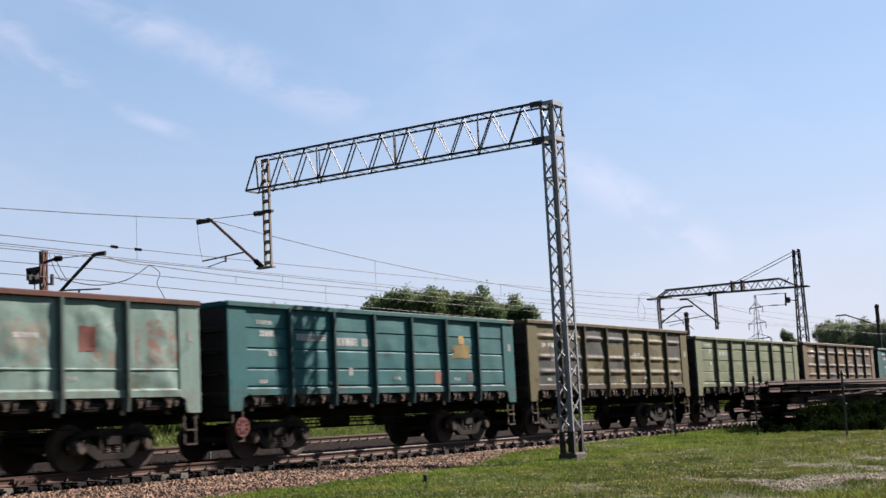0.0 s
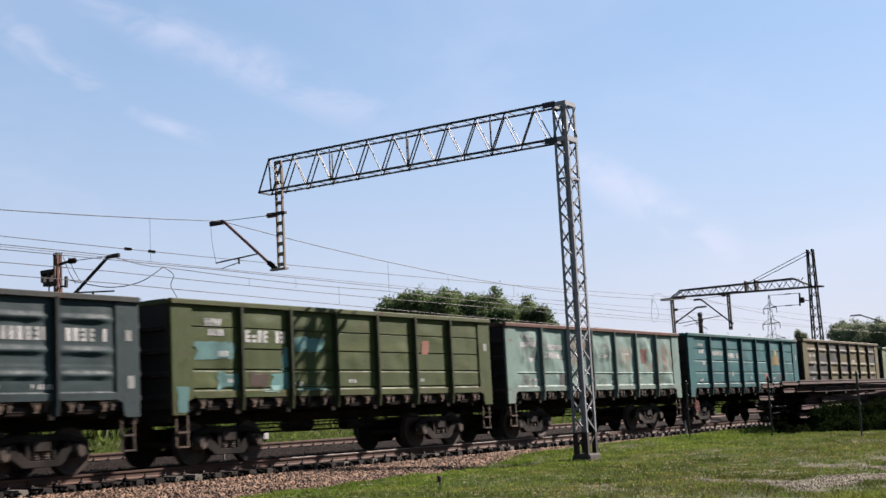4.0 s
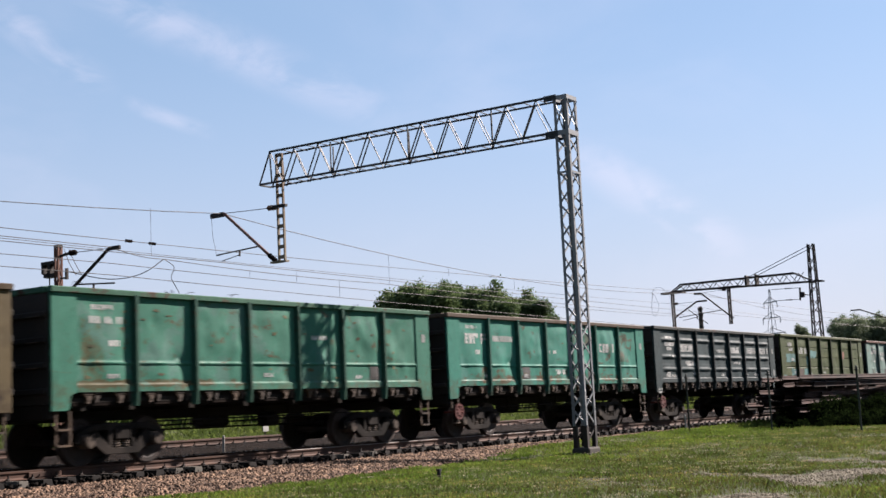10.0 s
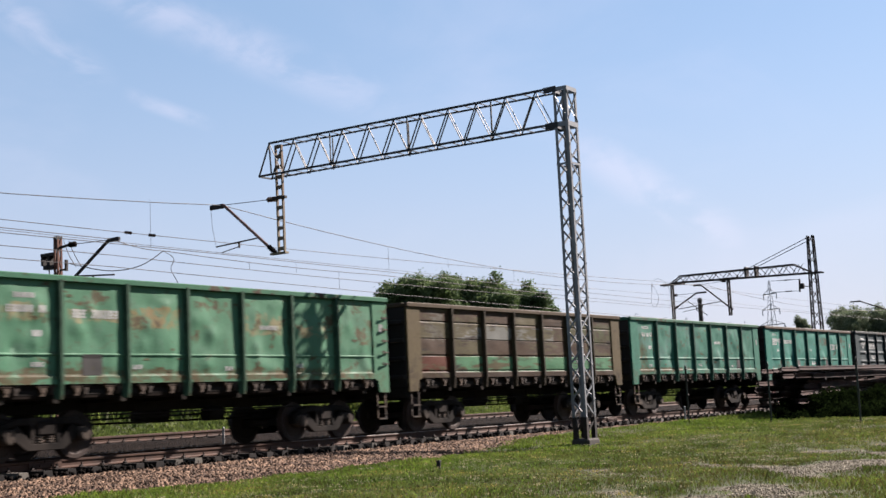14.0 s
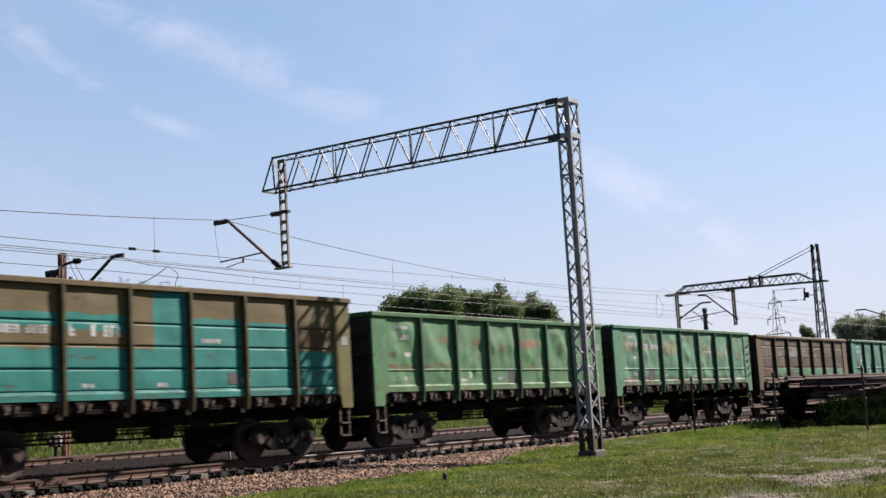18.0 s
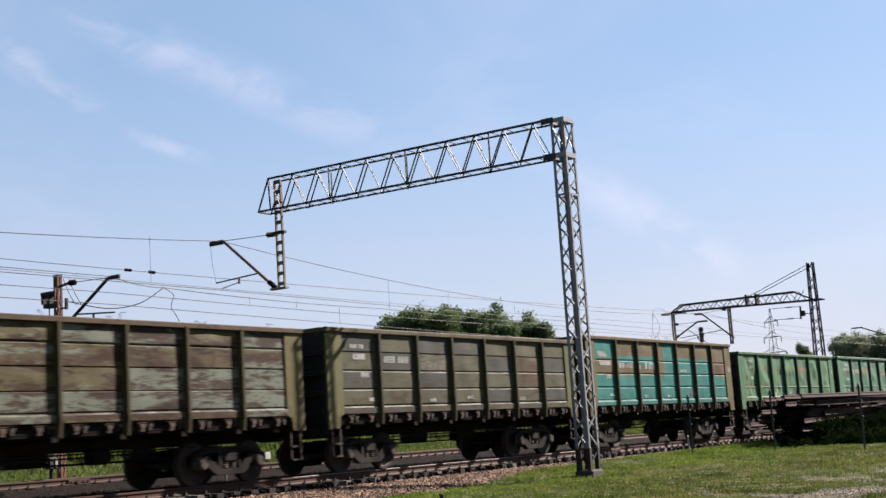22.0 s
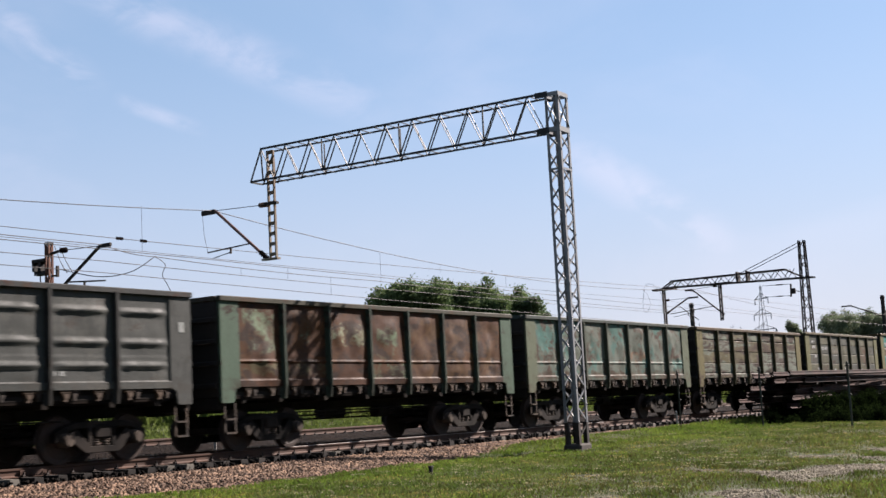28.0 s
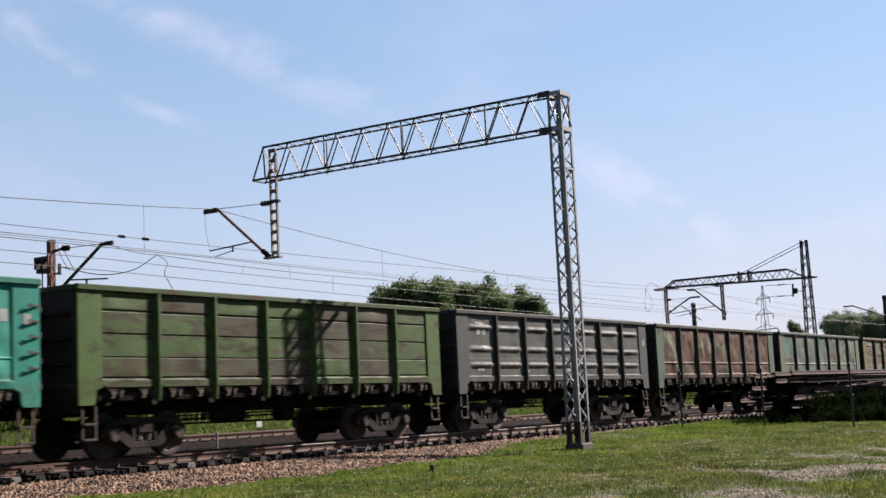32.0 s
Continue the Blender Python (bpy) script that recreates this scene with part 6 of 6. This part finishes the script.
def far_wood():
    """Low scrub along the distance, too far to count."""
    rng = random.Random(9)
    lobes = []
    for k in range(150):
        a = rng.uniform(0.02, 1.2)
        d = rng.uniform(210, 300)
        r = rng.uniform(2.5, 4.5)
        lobes.append((EYE[0] + d * math.cos(a), EYE[1] + d * math.sin(a), rng.uniform(0.5, 4.5), r, 0.9))
    me = crown_mesh("distant_scrub", lobes, 70000, 0.36, LEAF_DARK, 5, 2.0)
    tagged(new("distant_scrub", me), "low green scrub and bushes in the distance", "bushes", kind="stuff")


far_wood()


# ---- fence, stacked rails, markers ----
UNDERGROWTH = leaf_material("dark_weeds", rgb(40, 54, 27), rgb(22, 31, 17), 0.35, 0.0)


def fence_post(x, y, z, h):
    p = tagged(empty("fence_post", pose(x, y, z)), "thin green-grey steel fence post in the grass", "post", "posts of the fence")
    part("upright", rod(bmesh.new(), (0, 0, -0.3), (0, 0, h), 0.035, 8), FENCE, p)
    part("cap", rod(bmesh.new(), (0, 0, h), (0, 0, h + 0.05), 0.045, 8, 0.02), FENCE, p)
    for z in (h - 0.08, h - 0.5, h - 1.0):
        part("wire_clip", box(bmesh.new(), -0.05, 0.05, -0.06, 0.06, z - 0.02, z + 0.02, 0.006), STEEL_DARK, p)


for x, y, top in ((43.6, -3.1, 1.64), (44.78, -5.71, 1.62), (41.57, -9.77, 1.54)):
    z = float(ground_z(x, y)) if y < -3.5 else -0.50
    fence_post(x, y, z, top - z)


def stacked_rails():
    """Old rails piled on timbers between the fence and the track: a wide top over a narrower, ragged heap."""
    rng = random.Random(3)
    meshes = {l: rail_mesh("rail_bar", l, OLD_RAIL) for l in (5.0, 8.0, 12.5, 25.0)}
    bearer = mesh_of("timber_bearer", box(bmesh.new(), -0.07, 0.07, -1.05, 1.05, -0.044, 0.044, 0.008), TIMBER)
    for layer in range(6):
        z = 0.04 + layer * 0.255
        wide = layer > 3
        for i in range(9):
            y = -5.30 + i * 0.25 if wide else -5.0 + i * 0.24
            if rng.random() < (0.12 if wide else 0.16):
                continue
            l = rng.choice((12.5, 12.5, 25.0)) if not wide else 25.0
            x = (49.2 + rng.uniform(0, 3.6)) if wide else (49.4 + rng.uniform(0, 5.5))
            r = tagged(new("old_rail", meshes[l]), "rusty brown old rail lying in a stack on timbers", "rail", "rails in the stack")
            r.matrix_basis = pose(x, y + rng.uniform(-0.05, 0.05), z + 0.182 + rng.uniform(0, 0.02 if wide else 0.07), rng.uniform(-24, 24), rng.uniform(-0.22, 0.22) * (1 if wide else 1.8), rng.uniform(-0.9, 0.9))
        for bx in (52.4, 55.0, 59.5, 64.0, 69.0, 73.0):
            b = tagged(new("timber_bearer", bearer), "dark timber bearer between layers of rails", "timber", "bearers in the stack")
            b.location = (bx, -4.34 if wide else -3.6, z - 0.045)
    # short lengths poked between the layers, on the near side
    for k in range(26):
        layer = rng.choice((0, 1, 1, 2, 2, 3))
        l = rng.choice((5.0, 5.0, 8.0))
        r = tagged(new("old_rail", meshes[l]), "short rusty rail end sticking out of the stack", "rail", "rails in the stack")
        r.matrix_basis = pose(49.6 + rng.uniform(0, 17), -5.05 + rng.uniform(-0.15, 0.25), 0.04 + layer * 0.255 + rng.uniform(0.185, 0.30), rng.uniform(-12, 12), rng.uniform(-1.3, 1.3), rng.uniform(-2.2, 2.2))
    block = mesh_of("sleeper_block", box(bmesh.new(), -0.13, 0.13, -0.9, 0.9, -0.55, 0.0, 0.02), TIMBER)
    for bx in (52.4, 55.0, 59.5, 64.0, 69.0, 73.0):
        b = tagged(new("sleeper_block", block), "old tarred sleeper under the stack of rails", "sleeper", "sleepers under the stack")
        b.location = (bx, -3.9, -0.04)
    lobes = [(47.0 + 0.21 * k, -6.3 + rng.uniform(-1.5, 1.2), -0.58 + rng.uniform(0, 0.3), rng.uniform(0.16, 0.36), 0.8) for k in range(150)]
    lobes += [(51.6 + 0.34 * k, -4.0 + rng.uniform(-0.5, 0.6), -0.15 + rng.uniform(0, 0.3), rng.uniform(0.2, 0.4), 1.0) for k in range(72)]
    lobes += [(50.2 + 0.17 * k, -5.85 + rng.uniform(-0.4, 0.4), -0.3 + rng.uniform(0, 0.62), rng.uniform(0.14, 0.32), 1.1) for k in range(90)]
    weeds = new("undergrowth", crown_mesh("undergrowth", lobes, 150000, 0.055, UNDERGROWTH, 8, 1.6))
    tagged(weeds, "dark green weeds under and beside the rail stack", "weeds", kind="stuff")


stacked_rails()


def marker(x, y, z, h, label):
    m = tagged(empty("track_marker", pose(x, y, z)), label, "marker")
    part("peg", rod(bmesh.new(), (0, 0, -0.2), (0, 0, h), 0.035, 8), WHITE_POST, m)
    part("cap", rod(bmesh.new(), (0, 0, h), (0, 0, h + 0.03), 0.035, 8, 0.015), WHITE_POST, m)


marker(45.6, -2.1, -0.45, 0.65, "short white marker peg beside the near track")
marker(27.85, 4.6, 0.0, 0.36, "white peg between the two tracks")


def small_sign(x, y, z, h):
    m = tagged(empty("trackside_sign", pose(x, y, z)), "small white plate on a short post beyond the second track", "sign")
    part("post", rod(bmesh.new(), (0, 0, -0.2), (0, 0, h), 0.03, 8), STEEL_DARK, m)
    part("plate", box(bmesh.new(), -0.16, 0.16, -0.045, -0.02, h - 0.14, h + 0.12, 0.01), WHITE_POST, m)


small_sign(36.75, 10.9, 0.05, 0.45)


def dwarf_signal(x, y, z):
    m = tagged(empty("dwarf_signal", pose(x, y, z)), "low grey track signal on a post beyond the second track", "signal")
    part("post", rod(bmesh.new(), (0, 0, -0.2), (0, 0, 0.5), 0.06, 8), STEEL_DARK, m)
    part("head", box(bmesh.new(), -0.16, 0.16, -0.12, 0.12, 0.5, 0.86, 0.03), STEEL_DARK, m)
    part("hood", rod(bmesh.new(), (-0.16, 0, 0.70), (-0.30, 0, 0.68), 0.09, 10), STEEL_DARK, m)
    part("plate", box(bmesh.new(), 0.05, 0.14, -0.145, -0.12, 0.55, 0.82), WHITE_POST, m)


dwarf_signal(26.8, 10.9, 0.03)
st = tagged(empty("stub_post", pose(22.41, -6.55, float(ground_z(22.41, -6.55)))), "short dark stub of a post in the grass", "stub")
part("stub", rod(bmesh.new(), (0, 0, -0.1), (0.02, 0, 0.16), 0.05, 9, 0.045), STEEL_DARK, st)
part("stub_cap", rod(bmesh.new(), (0.02, 0, 0.16), (0.02, 0, 0.19), 0.06, 9, 0.05), STEEL_DARK, st)


# ---- loose stones and grass ----
def stones(name, x, y, z, size, material, seed, label):
    """Many broken stones, each a lumpy six-sided block."""
    rng = np.random.default_rng(seed)
    n = len(x)
    cube = np.array([(sx, sy, sz) for sx in (-1, 1) for sy in (-1, 1) for sz in (-1, 1)], float)
    q = np.array([(0, 1, 3, 2), (4, 6, 7, 5), (0, 4, 5, 1), (2, 3, 7, 6), (0, 2, 6, 4), (1, 5, 7, 3)])
    v = cube[None] * rng.uniform(0.45, 1.0, (n, 8, 3)) * (size * rng.uniform(0.5, 1.3, n))[:, None, None] * rng.uniform(0.6, 1.2, (n, 1, 3))
    a, b = rng.uniform(0, 6.28, n), rng.uniform(-0.8, 0.8, n)
    ca, sa, cb, sb = np.cos(a), np.sin(a), np.cos(b), np.sin(b)
    X = v[..., 0] * ca[:, None] - v[..., 1] * sa[:, None]
    Y = v[..., 0] * sa[:, None] + v[..., 1] * ca[:, None]
    Z = v[..., 2] * cb[:, None] + X * sb[:, None]
    P = np.stack([X + x[:, None], Y + y[:, None], Z + z[:, None]], -1).reshape(-1, 3)
    f = (q[None] + (np.arange(n) * 8)[:, None, None]).reshape(-1, 4)
    return tagged(new(name, fast_mesh(name, P, f, material)), label, "stones", kind="stuff")


def bed_z(y, base=0.0):
    return base + np.interp(np.abs(y), [0, 1.15, 1.4, 1.6, 1.9, 2.3, 3.0, 3.75], [-0.335, -0.345, -0.345, -0.355, -0.395, -0.455, -0.52, -0.74])


rng = np.random.default_rng(21)
n = 56000
sx = 9 + 48 * rng.random(n) ** 1.35
sy = -3.75 + 2.35 * rng.random(n)
sz = bed_z(sy)
keep = sz > ground_z(sx, sy) - 0.03
stones("ballast_stones", sx[keep], sy[keep], sz[keep] + 0.008, 0.036, STONE, 22, "loose pinkish crushed stones along the near track")
n = 22000
sx, sy = 9 + 48 * rng.random(n) ** 1.35, rng.uniform(-1.42, 1.3, n)
stones("ballast_stones", sx, sy, bed_z(sy) + rng.uniform(0.0, 0.11, n), 0.040, STONE_DARK, 25, "oily dark stones between the near track's sleepers, train shade in their colour")
n = 9000
sx, sy = rng.uniform(16, 60, n), 5.9 - 2.0 * rng.random(n) ** 0.7
stones("ballast_stones", sx, sy, np.maximum(ground_z(sx, sy), TRACK2_Z + np.interp(TRACK2_Y - sy, [2.3, 4.14, 5.18], [-0.455, -0.40, -0.62])) + 0.01, 0.05, STONE_DARK, 23, "loose dark stones along the second track")
n = 150000
sx, sy = 12 + 28 * rng.random(n) ** 1.2, rng.uniform(-17.5, -9.5, n)
keep = bare_ground(sx, sy) + rng.normal(0, 0.14, n) > 1.0
stones("path_gravel", sx[keep], sy[keep], ground_z(sx[keep], sy[keep]) + 0.004, 0.015, PALE_STONE, 24, "pale gravel lying along a worn dirt track")


def grass_tufts(name, x, y, z, h, width, material, seed, label):
    """Blades of grass, each one thin bent leaf."""
    rng = np.random.default_rng(seed)
    n = len(x)
    a = rng.uniform(0, 6.28, n)
    lean = rng.uniform(0.1, 0.7, n) * h
    d = np.stack([np.cos(a), np.sin(a), np.zeros(n)], 1)
    s = np.stack([-np.sin(a), np.cos(a), np.zeros(n)], 1)
    base = np.stack([x, y, z], 1)
    mid = base + d * (lean * 0.35)[:, None] + np.stack([0 * h, 0 * h, h * 0.6], 1)
    tip = base + d * lean[:, None] + np.stack([0 * h, 0 * h, h * rng.uniform(0.75, 1.0, n)], 1)
    w = width[:, None] * s
    v = np.stack([base - w, base + w, mid + w * 0.7, tip], 1).reshape(-1, 3)
    v2 = np.arange(n * 4).reshape(-1, 4)
    return tagged(new(name, fast_mesh(name, v, v2, material)), label, "grass", kind="stuff")


def scatter(n, x0, x1, y0, y1, seed, near=1.0):
    """Places in clumps over a strip of the meadow."""
    rng = np.random.default_rng(seed)
    m = n // 9
    cx, cy = x0 + (x1 - x0) * rng.random(m) ** near, rng.uniform(y0, y1, m)
    x, y = np.repeat(cx, 9) + rng.normal(0, 0.09, m * 9), np.repeat(cy, 9) + rng.normal(0, 0.09, m * 9)
    tall = np.repeat(rng.uniform(0.5, 1.5, m) ** 1.5, 9)
    return x, y, tall, rng


x, y, tall, rng = scatter(520000, 11, 60, -19.5, -2.3, 31, 1.35)
over = (y < -3.5) | (ground_z(x, y) > bed_z(np.minimum(y, -0.01)) - 0.05)
view = np.degrees(np.arctan2(y - EYE[1], x - EYE[0]))
bare = np.clip((bare_ground(x, y) - 0.48) / 0.42, 0, 0.97)
keep = over & (view > 8) & (view < 56) & (rng.random(len(x)) > bare)
x, y, tall, bare = x[keep], y[keep], tall[keep], bare[keep]
lush = (0.65 + 0.35 * np.exp(-(((y + 4.6) / 1.6) ** 2)) + 0.8 * step(40, 50, x) * step(-9.5, -6.5, y) + 0.5 * np.maximum(0, np.sin(x * 1.9 + y) * np.sin(y * 2.3 - x * 0.6)) + 0.3 * np.sin(x * 0.7) * np.sin(y * 0.8 + 1)) * (1 - 0.5 * bare)
h, wide = 0.055 * tall * lush + 0.020, 0.0022 + 0.0022 * tall + 0.00006 * x
dry = rng.random(len(x)) < 0.16 + 0.22 * step(-7.5, -12.0, y) + 0.3 * bare + 0.12 * np.sin(x * 0.45 + 1) * np.sin(y * 0.6)
fresh = ~dry & (rng.random(len(x)) < 0.15 + 0.75 * step(-7.2, -5.2, y + 0.8 * np.sin(x * 0.9) + 0.5 * np.sin(x * 2.3 + 1)) + 0.4 * np.maximum(0, np.sin(x * 0.8 + y * 0.5) * np.sin(y * 1.1 - x * 0.3)))
for mat, m, seed, label in ((GRASS, ~dry & ~fresh, 32, "green meadow grass, short and uneven"), (GRASS_LUSH, fresh, 43, "fresh bright green grass beside the ballast"), (DRY_GRASS, dry, 39, "dry yellowish blades among the meadow grass")):
    grass_tufts("meadow_grass", x[m], y[m], ground_z(x[m], y[m]) - 0.01, h[m], wide[m], mat, seed, label)
x, y, tall, rng = scatter(90000, 14, 120, 10.6, 24, 33, 1.0)
grass_tufts("far_grass", x, y, ground_z(x, y) - 0.01, 0.16 * tall + 0.05, 0.010 + 0.006 * tall, GRASS, 34, "tall green grass beyond the second track")
x, y, tall, rng = scatter(60000, 6, 130, 24, 36, 41, 1.0)
grass_tufts("tall_grass", x, y, ground_z(x, y) - 0.02, 0.55 * tall + 0.25, 0.03 + 0.012 * tall, GRASS, 42, "tall green grass and weeds on the far bank")
x, y, tall, rng = scatter(900, 16, 60, 3.6, 5.0, 35, 1.0)
grass_tufts("track_weeds", x, y, ground_z(x, y) - 0.01, 0.09 * tall + 0.03, 0.006 + 0.004 * tall, GRASS, 36, "weeds growing between the two tracks")
x, y, tall, rng = scatter(8000, 14, 48, -14, -4, 37, 1.2)
grass_tufts("meadow_flowers", x, y, ground_z(x, y) + 0.06, 0.03 + 0 * tall, 0.006 + 0.002 * tall, FLOWER, 38, "small yellow and pale flower heads in the grass")


# ---- what moves ----
# distance that the train has gone: the front corner of its first wagon, metres along x
GONE = [(0.0, 90.77), (2.0, 103.59), (4.0, 116.41), (6.0, 129.24), (8.0, 142.08), (10.0, 154.96), (12.0, 167.87), (14.0, 180.84), (16.0, 193.85), (18.0, 206.9), (20.0, 219.97), (22.0, 233.01), (24.0, 245.96), (26.0, 258.76), (28.0, 271.29), (30.0, 283.42), (32.0, 294.99)]


def gone(t):
    """The train's distance at t, on a smooth curve through the table."""
    ts, ss = [g[0] for g in GONE], [g[1] for g in GONE]
    i = min(max(int(t // 2), 0), len(ts) - 2)
    slope = [(ss[min(j + 1, len(ss) - 1)] - ss[max(j - 1, 0)]) / (ts[min(j + 1, len(ts) - 1)] - ts[max(j - 1, 0)]) for j in (i, i + 1)]
    u = (t - ts[i]) / 2.0
    return ss[i] * (1 + 2 * u) * (1 - u) ** 2 + 2 * slope[0] * u * (1 - u) ** 2 + ss[i + 1] * u * u * (3 - 2 * u) - 2 * slope[1] * u * u * (1 - u)


def motions():
    times = [i * 1.0 for i in range(33)]
    turns = [i / 10 for i in range(321)]
    for k, w in enumerate(TRAIN):
        walk(w, [(t, pose(gone(t) - PITCH * k - 6.55, 0, 0)) for t in times])
    for w in TRAIN:
        for bogie in w.children:
            if bogie.name.split(".")[0] != "bogie":
                continue
            for ws in bogie.children:
                if ws.name.split(".")[0] == "wheelset":
                    x = ws.location.x
                    walk(ws, [(t, pose(x, 0, 0.4785, 0, math.degrees((gone(t) - GONE[0][1]) / 0.4785), 0)) for t in turns])


motions()
